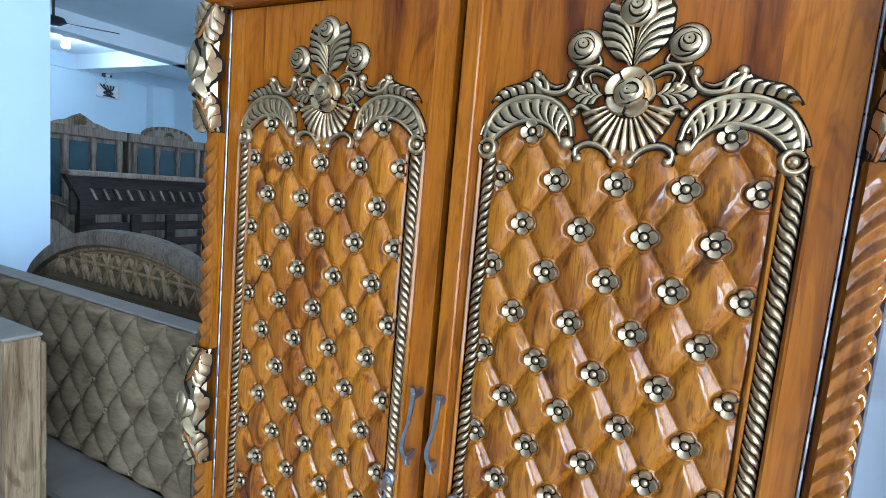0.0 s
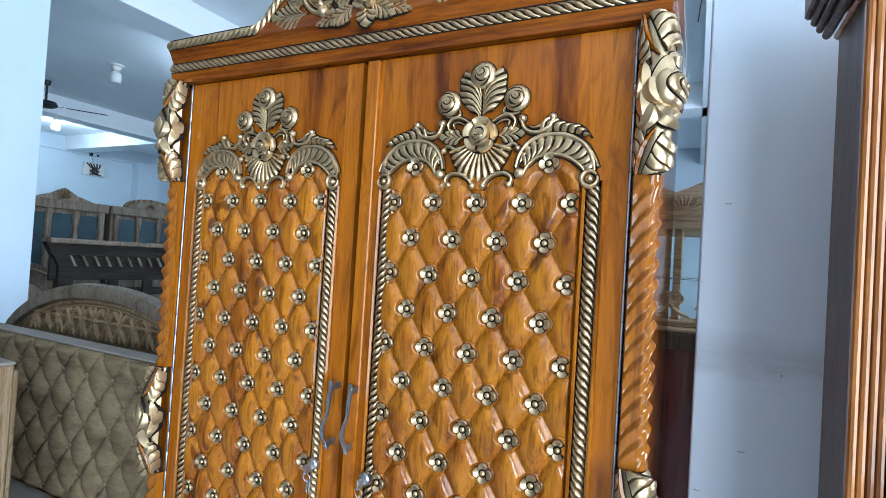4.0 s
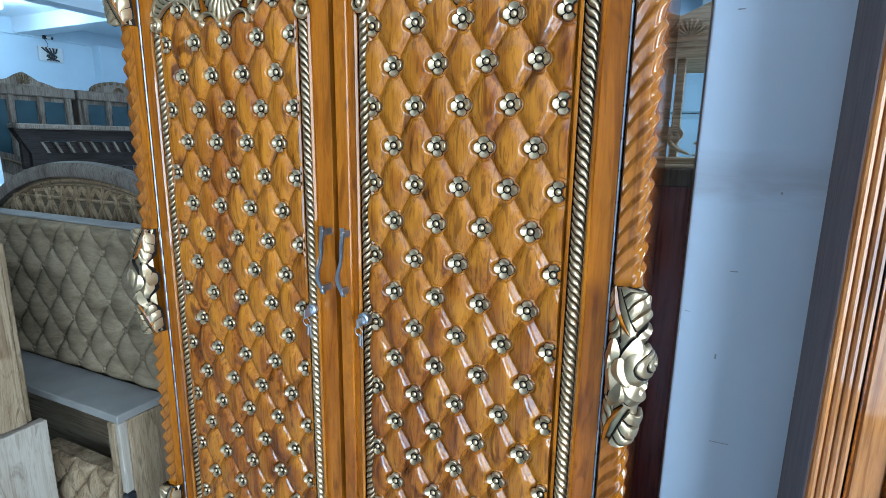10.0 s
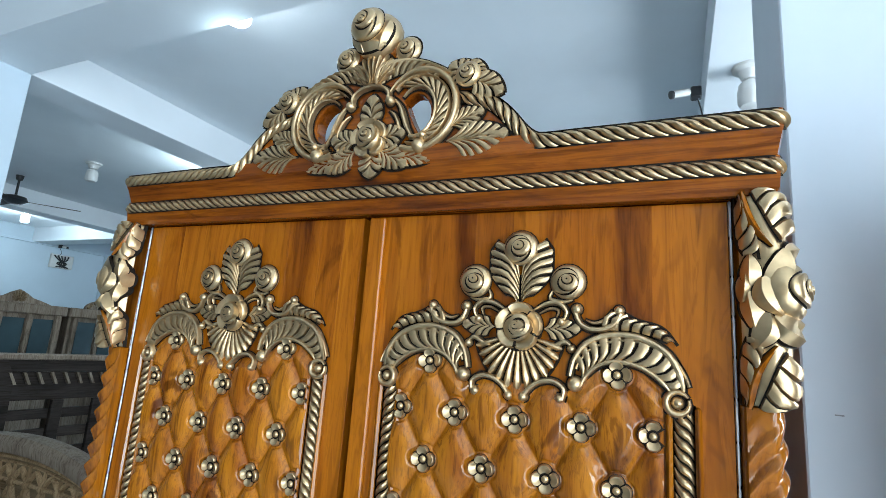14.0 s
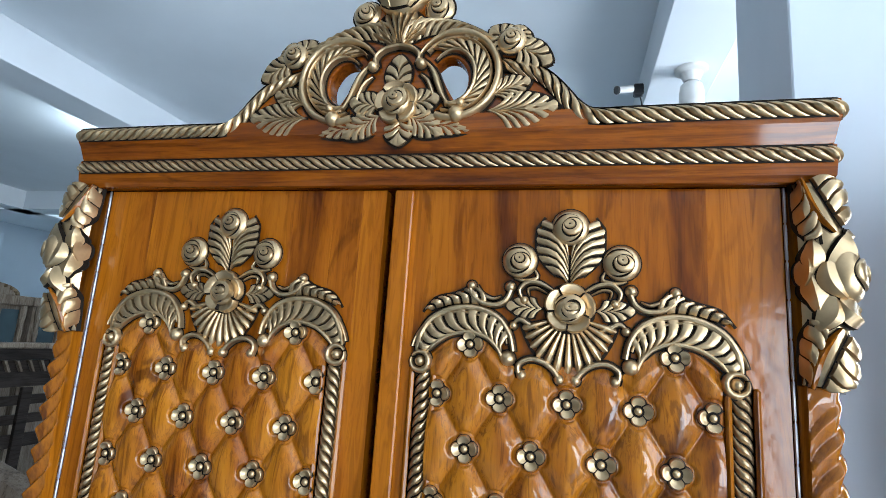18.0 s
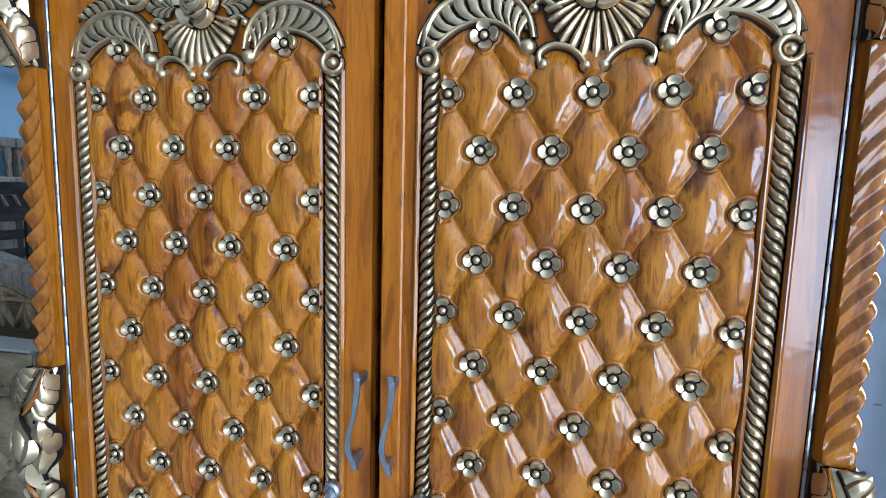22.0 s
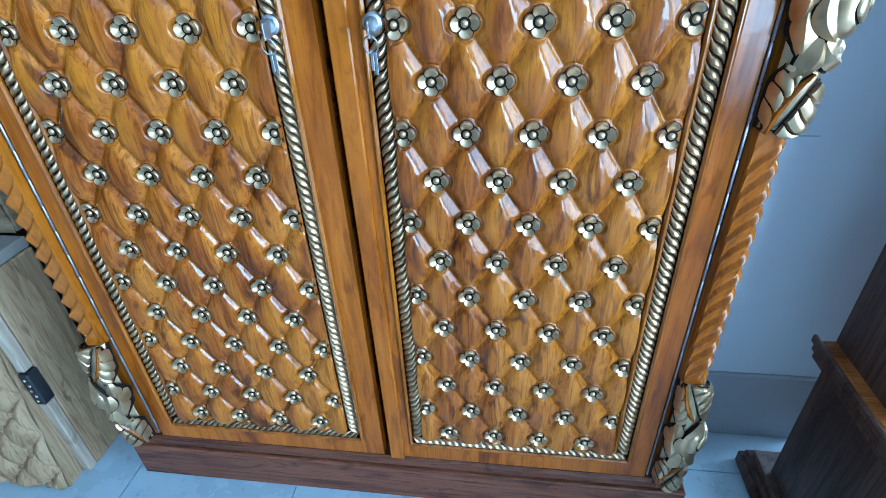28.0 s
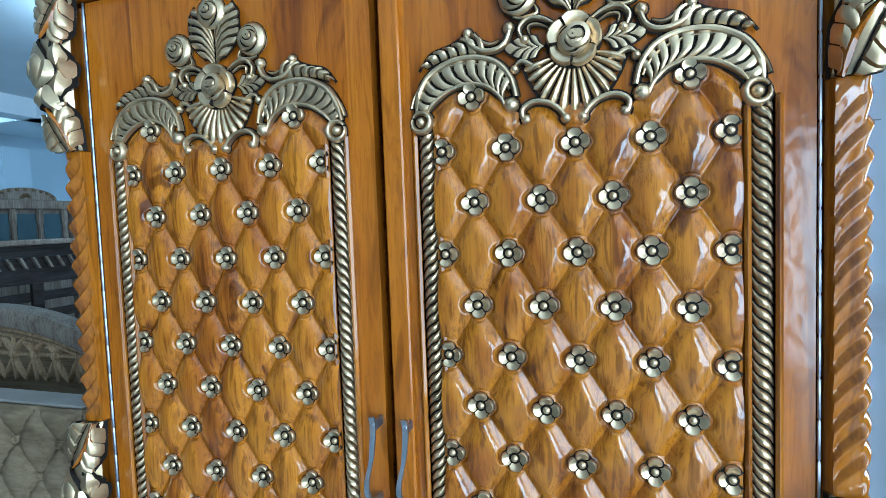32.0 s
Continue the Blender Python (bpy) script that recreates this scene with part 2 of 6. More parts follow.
class Carving:
    """Gilded strokes with a dark glaze showing round each of them."""

    def __init__(self, fn=None, rim=0.0016, tilt=0.0):
        self.gold, self.dark, self.rim, self.tilt = Geo(fn), Geo(fn), rim, tilt

    def stroke(self, pts, width, height, base=0.0, cuts=3, dark=True, skew=0.0):
        """A domed strip along points (u, v); width and height: a number, tapering to both ends, or a list each."""
        n = len(pts)
        w = width if isinstance(width, (list, tuple)) else [width * max(0.12, math.sin(math.pi * (0.12 + 0.76 * i / (n - 1)))) for i in range(n)]
        hs = height if isinstance(height, (list, tuple)) else [height * (0.35 + 0.65 * math.sin(math.pi * (0.1 + 0.8 * i / (n - 1)))) for i in range(n)]
        rows = 2 * cuts + 1
        vs, dv = [], []
        for i, (u, v) in enumerate(pts):
            a, b = pts[max(i - 1, 0)], pts[min(i + 1, n - 1)]
            du, dw = b[0] - a[0], b[1] - a[1]
            L = math.hypot(du, dw) or 1
            nu, nv = -dw / L, du / L
            for k in range(rows):
                s = -1 + 2 * k / (rows - 1)
                lift = max(0.0, 1 - s * s) ** 0.5
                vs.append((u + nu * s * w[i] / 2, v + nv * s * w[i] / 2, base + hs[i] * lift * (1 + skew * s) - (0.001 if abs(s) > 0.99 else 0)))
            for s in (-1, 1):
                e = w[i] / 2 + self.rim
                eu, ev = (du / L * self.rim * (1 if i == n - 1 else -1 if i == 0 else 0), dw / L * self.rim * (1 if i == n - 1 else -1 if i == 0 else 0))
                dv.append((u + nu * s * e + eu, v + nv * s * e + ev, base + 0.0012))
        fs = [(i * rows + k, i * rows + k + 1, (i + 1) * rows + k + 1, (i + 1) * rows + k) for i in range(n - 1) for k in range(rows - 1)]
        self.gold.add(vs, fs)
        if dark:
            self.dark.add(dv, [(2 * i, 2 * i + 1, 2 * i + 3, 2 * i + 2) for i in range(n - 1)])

    def plate(self, pts, width, lift=0.0016):
        """A flat dark ground along points (u, v)."""
        n = len(pts)
        w = width if isinstance(width, (list, tuple)) else [width] * n
        dv = []
        for i, (u, v) in enumerate(pts):
            a, b = pts[max(i - 1, 0)], pts[min(i + 1, n - 1)]
            L = math.dist(a, b) or 1
            nu, nv = -(b[1] - a[1]) / L, (b[0] - a[0]) / L
            dv += [(u - nu * w[i] / 2, v - nv * w[i] / 2, lift), (u + nu * w[i] / 2, v + nv * w[i] / 2, lift)]
        self.dark.add(dv, [(2 * i, 2 * i + 1, 2 * i + 3, 2 * i + 2) for i in range(n - 1)])

    def dome(self, u, v, ru, rv=None, height=0.006, base=0.0, sides=12, rings=3, dark=True):
        rv = rv or ru
        vs, fs = [(u, v, base + height)], []
        for j in range(1, rings + 1):
            a = math.pi / 2 * j / rings
            for k in range(sides):
                th = 2 * math.pi * k / sides
                vs.append((u + ru * math.sin(a) * math.cos(th), v + rv * math.sin(a) * math.sin(th), base + height * math.cos(a) - (0.001 if j == rings else 0)))
        for k in range(sides):
            k2 = (k + 1) % sides
            fs.append((0, 1 + k, 1 + k2))
            for j in range(rings - 1):
                p, q = 1 + j * sides, 1 + (j + 1) * sides
                fs.append((p + k, q + k, q + k2, p + k2))
        self.gold.add(vs, fs)
        if dark:
            e = self.rim
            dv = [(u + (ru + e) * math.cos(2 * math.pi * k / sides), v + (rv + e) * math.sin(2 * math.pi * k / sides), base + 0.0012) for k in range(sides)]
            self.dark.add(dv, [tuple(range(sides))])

    def rose(self, u, v, r, height=0.014, base=0.0, turn=0.0, rings=((1.0, 0.58, 5, 0.50, 0.0), (0.70, 0.36, 4, 0.76, 0.6), (0.46, 0.16, 3, 0.96, 1.5))):
        """A carved rose: rings of overlapping petals like a pinwheel, a dark cut along each of them, round a wound bud.
        rings: outer and inner reach, petals, height of the rim, turn."""
        cu, cv = 0.06 * r * math.cos(turn), 0.06 * r * math.sin(turn)
        core = (u, v, base + 0.0014)
        for j, (ro, ri, count, top, off) in enumerate(rings):
            low = -0.06 if j == 0 else rings[j - 1][3] - 0.30
            m = 11
            for k in range(count):
                mid, wide = 2 * math.pi * k / count + off + turn, math.pi / count * 1.12
                vs, gold, dark = [], [], []
                rows = ((1.03, low), (1.0, low + 0.30 * (top - low)), (0.97, top - 0.10), (0.86, top), (0.60, top - 0.06), (0.30, top - 0.20), (0.12, top - 0.34), (0.0, low - 0.02))
                for a in range(m):
                    q = -1 + 2 * a / (m - 1)
                    if a == m - 2:
                        q = 0.84
                    th = mid + wide * q
                    reach = ro * (1 - 0.20 * abs(q) ** 3.2)
                    for b, hh in rows:
                        rr = ri * 0.92 + (reach - ri * 0.92) * b
                        lift = hh + 0.15 * q - (0.22 if a == m - 1 else 0.0) if b < 1 else hh
                        vs.append((u + cu * j + r * rr * math.cos(th), v + cv * j + r * rr * math.sin(th), base + height * lift))
                n = len(rows)
                for a in range(m - 1):
                    for b in range(n - 1):
                        (dark if a == m - 2 or b >= n - 2 or b == 0 else gold).append((a * n + b, a * n + b + 1, (a + 1) * n + b + 1, (a + 1) * n + b))
                    dark.append((a * n + n - 1, m * n, (a + 1) * n + n - 1))
                vs.append(core)
                self.gold.add(vs, gold)
                self.dark.add(vs, dark)
        # the wound bud
        n, x, y, r2 = 16, u + cu * 2.4, v + cv * 2.4, r * rings[-1][1] * 1.02
        vs, gold, dark = [], [], []
        for i, (f, hh) in enumerate(((1.0, 0.55), (0.95, 0.98), (0.62, 1.06), (0.50, 0.94), (0.42, 0.96), (0.30, 1.12), (0.0, 1.14))):
            for k in range(n):
                th = 2 * math.pi * k / n
                vs.append((x + r2 * f * math.cos(th) + 0.1 * r2 * (i > 2), y + r2 * f * math.sin(th), base + height * hh))
                if i:
                    k2 = (k + 1) % n
                    (dark if i in (3, 4) else gold).append(((i - 1) * n + k, (i - 1) * n + k2, i * n + k2, i * n + k))
        vs.append(core)
        dark += [(k, len(vs) - 1, (k + 1) % n) for k in range(n)]
        self.gold.add(vs, gold)
        self.dark.add(vs, dark)
        e = rings[0][0] * r + self.rim
        self.dark.add([core] + [(u + e * 0.97 * math.cos(2 * math.pi * k / 18), v + e * 0.97 * math.sin(2 * math.pi * k / 18), base + 0.0014) for k in range(18)], [(0, k + 1, (k + 1) % 18 + 1) for k in range(18)])

    def bud(self, u, v, r, height=0.02, base=0.0, turn=0.5, layers=((0.0, 1.0), (0.20, 0.66), (0.31, 0.40), (0.36, 0.19)), twist=0.0):
        """A half-open rose: a dome of wrapped petals, each layer lying off to one side with a dark cut round it."""
        n = 30
        layers = [(o * math.cos(turn + twist * k), o * math.sin(turn + twist * k), rad) for k, (o, rad) in enumerate(layers)]
        layers.append((layers[-1][0], layers[-1][1], 0.0))
        vs, gold, dark = [], [], []

        def ring(ox, oy, rad, drop, k, swirl=0.0):
            for q in range(n):
                th = 2 * math.pi * q / n
                rr = rad * (1 + swirl * math.cos(2 * (th - turn) + 1.1 * k))
                x, y = ox + rr * math.cos(th), oy + rr * math.sin(th)
                lift = max(0.0, 1 - (x * x + y * y) * 0.96) ** 0.5
                vs.append((u + r * x, v + r * y, base + height * (0.80 * lift + 0.075 * k - drop)))
        rows = 0
        for k in range(len(layers) - 1):
            (x0, y0, r0), (x1, y1, r1) = layers[k], layers[k + 1]
            steps = ((0.0, 0.16 if k else 0.30, True), (0.03, 0.06, False), (0.12, 0.0, False), (0.5, 0.0, False), (0.82, 0.03, False), (1.0, 0.16, True))
            for f, drop, cut in steps:
                ring(x0 + (x1 - x0) * f, y0 + (y1 - y0) * f, r0 + (r1 - r0) * f, drop, k, 0.07 if k else 0.0)
                if rows:
                    for q in range(n):
                        (dark if cut else gold).append(((rows - 1) * n + q, (rows - 1) * n + (q + 1) % n, rows * n + (q + 1) % n, rows * n + q))
                rows += 1
        self.gold.add(vs, gold)
        self.dark.add(vs, dark)
        e = r + self.rim
        self.dark.add([(u + e * math.cos(2 * math.pi * k / 18), v + e * math.sin(2 * math.pi * k / 18), base + 0.0014) for k in range(18)], [tuple(range(18))])

    def ribs(self, root, edge, count, height, base=0.0, lead=0.0, bow=0.0, groove=0.15, scallop=0.12, along=(0.25, 0.8, 1.0, 0.95, 0.45), rim=True, swing=0.0, flat=False):
        """A carved sheet between two lines: ribs side by side, with dark cuts between them."""
        def on(line, t):
            t = min(1.0, max(0.0, t)) * (len(line) - 1)
            i = min(int(t), len(line) - 2)
            f = t - i
            return line[i][0] + (line[i + 1][0] - line[i][0]) * f, line[i][1] + (line[i + 1][1] - line[i][1]) * f
        prof = ((0.0, 0.12), (groove, 0.12), (groove + 0.07, 0.72), (0.42 + groove / 2, 1.0), (0.78, 0.92), (0.95, 0.62))
        if flat:
            prof = ((0.0, 0.25), (groove, 0.25), (groove + 0.05, 0.86), (0.5, 1.0), (0.8, 0.96), (0.96, 0.84))
        n = len(along)
        vs, gold, dark, row = [], [], [], 0
        for i in range(count):
            for q, (f, hh) in enumerate(prof + (((1.0, 0.12),) if i == count - 1 else ())):
                t = (i + f) / count
                round_ = max(0.0, math.sin(math.pi * min(1, max(0, (f - groove * 0.5) / (1 - groove * 0.5))))) ** 0.6
                for k in range(-1, n + 1):
                    s = min(1.0, max(0.0, k / (n - 1)))
                    a, b = on(root, t - lead * 0.5), on(edge, t + lead * 0.5)
                    if swing:
                        d = swing * math.sin(2 * math.pi * s)
                        a, b = on(root, t - lead * 0.5 + d), on(edge, t + lead * 0.5 + d)
                    ss = s * (1 - scallop * (1 - round_)) if s > 0.7 else s
                    x, y = a[0] + (b[0] - a[0]) * ss, a[1] + (b[1] - a[1]) * ss
                    x, y = x - (b[1] - a[1]) * bow * math.sin(math.pi * s), y + (b[0] - a[0]) * bow * math.sin(math.pi * s)
                    vs.append((x, y, base + (-0.001 if k in (-1, n) else height * hh * along[k])))
                if row:
                    m = n + 2
                    for k in range(m - 1):
                        (dark if q == 1 else gold).append(((row - 1) * m + k, (row - 1) * m + k + 1, row * m + k + 1, row * m + k))
                row += 1
        self.gold.add(vs, gold)
        self.dark.add(vs, dark)
        if rim:
            for line in (root, edge):
                self.plate(line, 2 * self.rim + 0.001, base + 0.0012)

    def petal(self, a, b, width, height, base=0.0, ridge=0.0, bow=0.0, blunt=0.8, edge=0.45):
        """A cut petal from a to b: two facets that meet in a ridge, with upright sides."""
        d = (b[0] - a[0], b[1] - a[1])
        n = 12
        vs, dv = [], []
        for i in range(n + 1):
            t = i / n
            w = width / 2 * max(0.05, math.sin(math.pi * (0.04 + 0.92 * t) ** blunt)) ** 0.75
            L = math.hypot(*d)
            cx = a[0] + d[0] * t - d[1] * bow * math.sin(math.pi * t)
            cy = a[1] + d[1] * t + d[0] * bow * math.sin(math.pi * t)
            nx, ny = -d[1] / L, d[0] / L
            hh = height * (0.55 + 0.45 * math.sin(math.pi * t))
            for s, q in ((-1, -0.12), (-0.93, edge), (ridge, 1.0), (0.93, edge), (1, -0.12)):
                vs.append((cx + nx * w * s, cy + ny * w * s, base + hh * q))
            for s in (-1, 1):
                dv.append((cx + nx * (w + self.rim) * s, cy + ny * (w + self.rim) * s, base + 0.0012))
        self.gold.add(vs, [(i * 5 + k, i * 5 + k + 1, i * 5 + k + 6, i * 5 + k + 5) for i in range(n) for k in (1, 2)])
        self.dark.add(vs, [(i * 5 + k, i * 5 + k + 1, i * 5 + k + 6, i * 5 + k + 5) for i in range(n) for k in (0, 3)])
        self.dark.add(dv, [(2 * i, 2 * i + 1, 2 * i + 3, 2 * i + 2) for i in range(n)])

    def leaf(self, u, v, ang, length, width, lobes=5, height=0.009, base=0.0, bend=0.0, sweep=0.34):
        """A carved leaf: a rib with long slits swept towards its tip and a toothed edge to both sides."""
        def mid(t):
            a = ang + bend * t
            return u + length * t * math.cos(a), v + length * t * math.sin(a), a

        def half(t):
            return width * 0.5 * max(0.0, math.sin(math.pi * min(1.0, 0.10 + 0.90 * t) ** 0.95)) ** 0.75
        for side in (-1, 1):
            root, edge = [], []
            for j in range(17):
                t = j / 16
                pu, pv, a = mid((0.94 - sweep) * t)
                root.append((pu, pv))
                pu, pv, a = mid(sweep * 0.55 + (1 - sweep * 0.55) * t)
                h = side * half(sweep * 0.55 + (1 - sweep * 0.55) * t)
                edge.append((pu - h * math.sin(a), pv + h * math.cos(a)))
            self.ribs(root, edge, lobes, height * 0.6, base + 0.0005, scallop=0.07, groove=0.24, along=(0.75, 0.95, 1.0, 1.0, 0.8), bow=-0.12 * side, flat=True)

    def fan(self, u, v, r0, r1, a0, a1, count, height=0.007, base=0.0):
        """Ribs that spread from a point; r1: length of a rib by its angle."""
        angles = [a0 + (a1 - a0) * i / 40 for i in range(41)]
        self.ribs([(u + r0 * math.cos(a), v + r0 * math.sin(a)) for a in angles], [(u + r1(a) * math.cos(a), v + r1(a) * math.sin(a)) for a in angles], count, height, base, groove=0.2, scallop=0.2, along=(0.5, 0.8, 1.0, 1.0, 0.5))

    def done(self, name, parent, label=""):
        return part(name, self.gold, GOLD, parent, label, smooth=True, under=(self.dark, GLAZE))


PLACE = {}


def hang(ob, parent):
    """Makes ob a part of parent, where it stands."""
    if parent is not None:
        ob.parent = parent
        ob.matrix_parent_inverse = Matrix.Translation(-PLACE[parent.name])


def again(ob, parent, at, m=None):
    """One more part on the same mesh, at another place."""
    o = new(ob.name.split(".")[0], ob.data)
    o.location = at
    if m is not None:
        o.rotation_euler = m
    PLACE[o.name] = Vector(at)
    hang(o, parent)
    return o


def part(name, geo, material, parent=None, label="", smooth=False, origin=None, under=None):
    """One mesh object, under a thing or a part; under: the ground between its carved pieces, and its paint."""
    me = bpy.data.meshes.new(name)
    o = Vector(origin) if origin is not None else Vector((0, 0, 0))
    count = len(geo.f)
    if under:
        geo.raw(under[0].v, under[0].f)
    me.from_pydata([tuple(Vector(p) - o) for p in geo.v] if origin is not None else geo.v, [], geo.f)
    me.materials.append(material)
    if under:
        me.materials.append(under[1])
        me.polygons.foreach_set("material_index", [0] * count + [1] * (len(geo.f) - count))
    bm = bmesh.new()
    bm.from_mesh(me)
    if under:
        bmesh.ops.remove_doubles(bm, verts=bm.verts, dist=0.00002)
    bmesh.ops.recalc_face_normals(bm, faces=bm.faces)
    bm.to_mesh(me)
    bm.free()
    if smooth:
        me.polygons.foreach_set("use_smooth", [True] * len(me.polygons))
        try:
            me.set_sharp_from_angle(angle=radians(42))
        except AttributeError:
            pass
    ob = new(name, me)
    ob.location = o
    PLACE[ob.name] = o
    hang(ob, parent)
    if label:
        tagged(ob, label)
    return ob


def thing(name, at, label, category, group="", kind=""):
    ob = new(name)
    ob.empty_display_size = 0.1
    ob.location = at
    PLACE[ob.name] = Vector(at)
    return tagged(ob, label, category, group, kind)


def arc(cu, cv, ru, rv, a0, a1, n=9):
    return [(cu + ru * math.cos(radians(a0 + (a1 - a0) * i / (n - 1))), cv + rv * math.sin(radians(a0 + (a1 - a0) * i / (n - 1)))) for i in range(n)]


def smooth_line(pts, n=6):
    """A Catmull-Rom line through a few control points."""
    out = []
    for i in range(len(pts) - 1):
        p0, p1, p2, p3 = pts[max(i - 1, 0)], pts[i], pts[i + 1], pts[min(i + 2, len(pts) - 1)]
        for k in range(n):
            t = k / n
            out.append(tuple(0.5 * (2 * p1[j] + (p2[j] - p0[j]) * t + (2 * p0[j] - 5 * p1[j] + 4 * p2[j] - p3[j]) * t * t + (3 * p1[j] - p0[j] - 3 * p2[j] + p3[j]) * t ** 3) for j in range(len(p1))))
    return out + [tuple(pts[-1])]


def rope(line, width, pitch, height, base, parent, hand=1, fn=None, slant=0.85):
    """A rope moulding: slanted strands side by side along a line (u, v), on a dark bed."""
    c = Carving(fn)
    total, marks = 0.0, [0.0]
    for a, b in zip(line, line[1:]):
        total += math.dist(a, b)
        marks.append(total)

    def at(s):
        s = min(max(s, 0), total)
        for i in range(len(line) - 1):
            if s <= marks[i + 1] or i == len(line) - 2:
                t = (s - marks[i]) / (marks[i + 1] - marks[i])
                a, b = line[i], line[i + 1]
                d = math.dist(a, b)
                return a[0] + (b[0] - a[0]) * t, a[1] + (b[1] - a[1]) * t, (b[0] - a[0]) / d, (b[1] - a[1]) / d
    count = max(2, round(total / pitch))
    m = max(2, round(total / 0.012))
    sides = [[], []]
    for i in range(m + 1):
        pu, pv, tu, tv = at(total * i / m)
        for k, q in ((0, -1), (1, 1)):
            sides[k].append((pu - tv * q * width * 0.47, pv + tu * q * width * 0.47))
    c.ribs(sides[0], sides[1], count, height, base, hand * slant * 2 / count, 0.0, 0.2, 0.0, (0.12, 0.62, 0.92, 1.0, 0.92, 0.62, 0.12), True, hand * 0.16 / count)
    c.plate(line, width * 1.06, base + 0.0012)
    return c.done("rope_moulding", parent)


# ---- the wardrobe ----
P, Q, ROW_LOW, ROWS_N = 0.0899, 0.07066, 0.2446, 21
DOOR_C, PANEL_C = 0.2775, 0.272
wardrobe = thing("wardrobe", (0, 0.28, 0), "carved lacquered teak wardrobe with gilded ornament on a tiled floor", "wardrobe")

g = Geo()
g.box(-0.628, 0.628, -0.012, 0.55, 0.0, 0.105, 0.003)
part("plinth", g, PLINTH, wardrobe, "dark brown wooden plinth")
g = Geo()
g.box(-0.612, 0.612, -0.006, 0.55, 0.106, 0.134, 0.006)
part("plinth_cap", g, PLINTH, wardrobe)
for s in (-1, 1):
    g = Geo()
    g.box(min(s * 0.565, s * 0.59), max(s * 0.565, s * 0.59), 0.03, 0.548, 0.135, 1.89)
    part("side_panel", g, TEAK_RED, wardrobe)
g = Geo()
g.box(-0.564, 0.564, 0.53, 0.548, 0.135, 1.89)
part("back_panel", g, TEAK_RED, wardrobe)
g = Geo()
g.box(-0.57, 0.57, 0.0, 0.545, 1.892, 1.955)
part("top_panel", g, TEAK_RED, wardrobe)
# near-black sheet behind the doors, the shade of the gaps as colour
g = Geo()
g.box(-0.562, 0.562, 0.05, 0.06, 0.136, 1.89)
part("inner_frame", g, GAP, wardrobe)


def arch_top(x):
    """The upper edge of the quilted field, by the distance from the panel's middle."""
    a = abs(x)
    return 1.637 + 0.036 * max(0.0, math.cos((a - 0.137) / 0.058 * math.pi / 2)) if a > 0.080 else 1.640


def puff(x, z):
    """Height of the quilting: domed lozenges with bevelled seams, and a low boss under every flower."""
    c, r = x / P, (z - ROW_LOW) / Q
    u, v = c + r / 2 + 0.5, c - r / 2 + 0.5
    fu, fv = u - np.round(u), v - np.round(v)
    near = np.minimum(np.abs(fu), np.abs(fv))
    crown = np.abs(np.sin(np.pi * fu) * np.sin(np.pi * fv))
    h = 0.0085 * (1 - (1 - np.clip(near / 0.36, 0, 1)) ** 2.7) + 0.0050 * np.clip(crown - 0.06, 0, 1)
    dx, dz = (fu + fv) / 2 * P, (fu - fv) * Q
    d, a = np.hypot(dx, dz), np.arctan2(dz, dx)
    lobe = 0.80 + 0.20 * np.abs(np.cos(2 * a)) ** 0.8
    moat = np.clip((d / lobe - 0.0212) / 0.0040, 0, 1)
    boss = 0.0046 * np.clip((0.0222 - d / lobe) / 0.0022, 0, 1) ** 0.5
    return np.maximum(h * moat, boss)


def quilted_panel(cx, parent):
    step = 0.0017
    x0, x1, z0 = -0.19, 0.19, ROW_LOW - 0.028
    nx, nz = round((x1 - x0) / step), round((1.67 - z0) / step)
    xs = np.linspace(x0, x1, nx + 1)
    tops = np.array([arch_top(x) for x in xs])
    x, t = np.meshgrid(xs, np.linspace(0, 1, nz + 1))
    z = z0 + (tops[None, :] - z0) * t
    fade = np.clip((tops[None, :] - z) / 0.022, 0.15, 1)
    y = -0.004 - puff(x, z) * fade
    g = Geo()
    g.v = np.stack([cx + x, y, z], -1).reshape(-1, 3).tolist()
    g.f = [(j * (nx + 1) + i, j * (nx + 1) + i + 1, (j + 1) * (nx + 1) + i + 1, (j + 1) * (nx + 1) + i) for j in range(nz) for i in range(nx)]
    ob = part("quilted_panel", g, TEAK, parent, "lozenge quilted teak panel")
    ob.data.polygons.foreach_set("use_smooth", [True] * len(ob.data.polygons))
    return ob


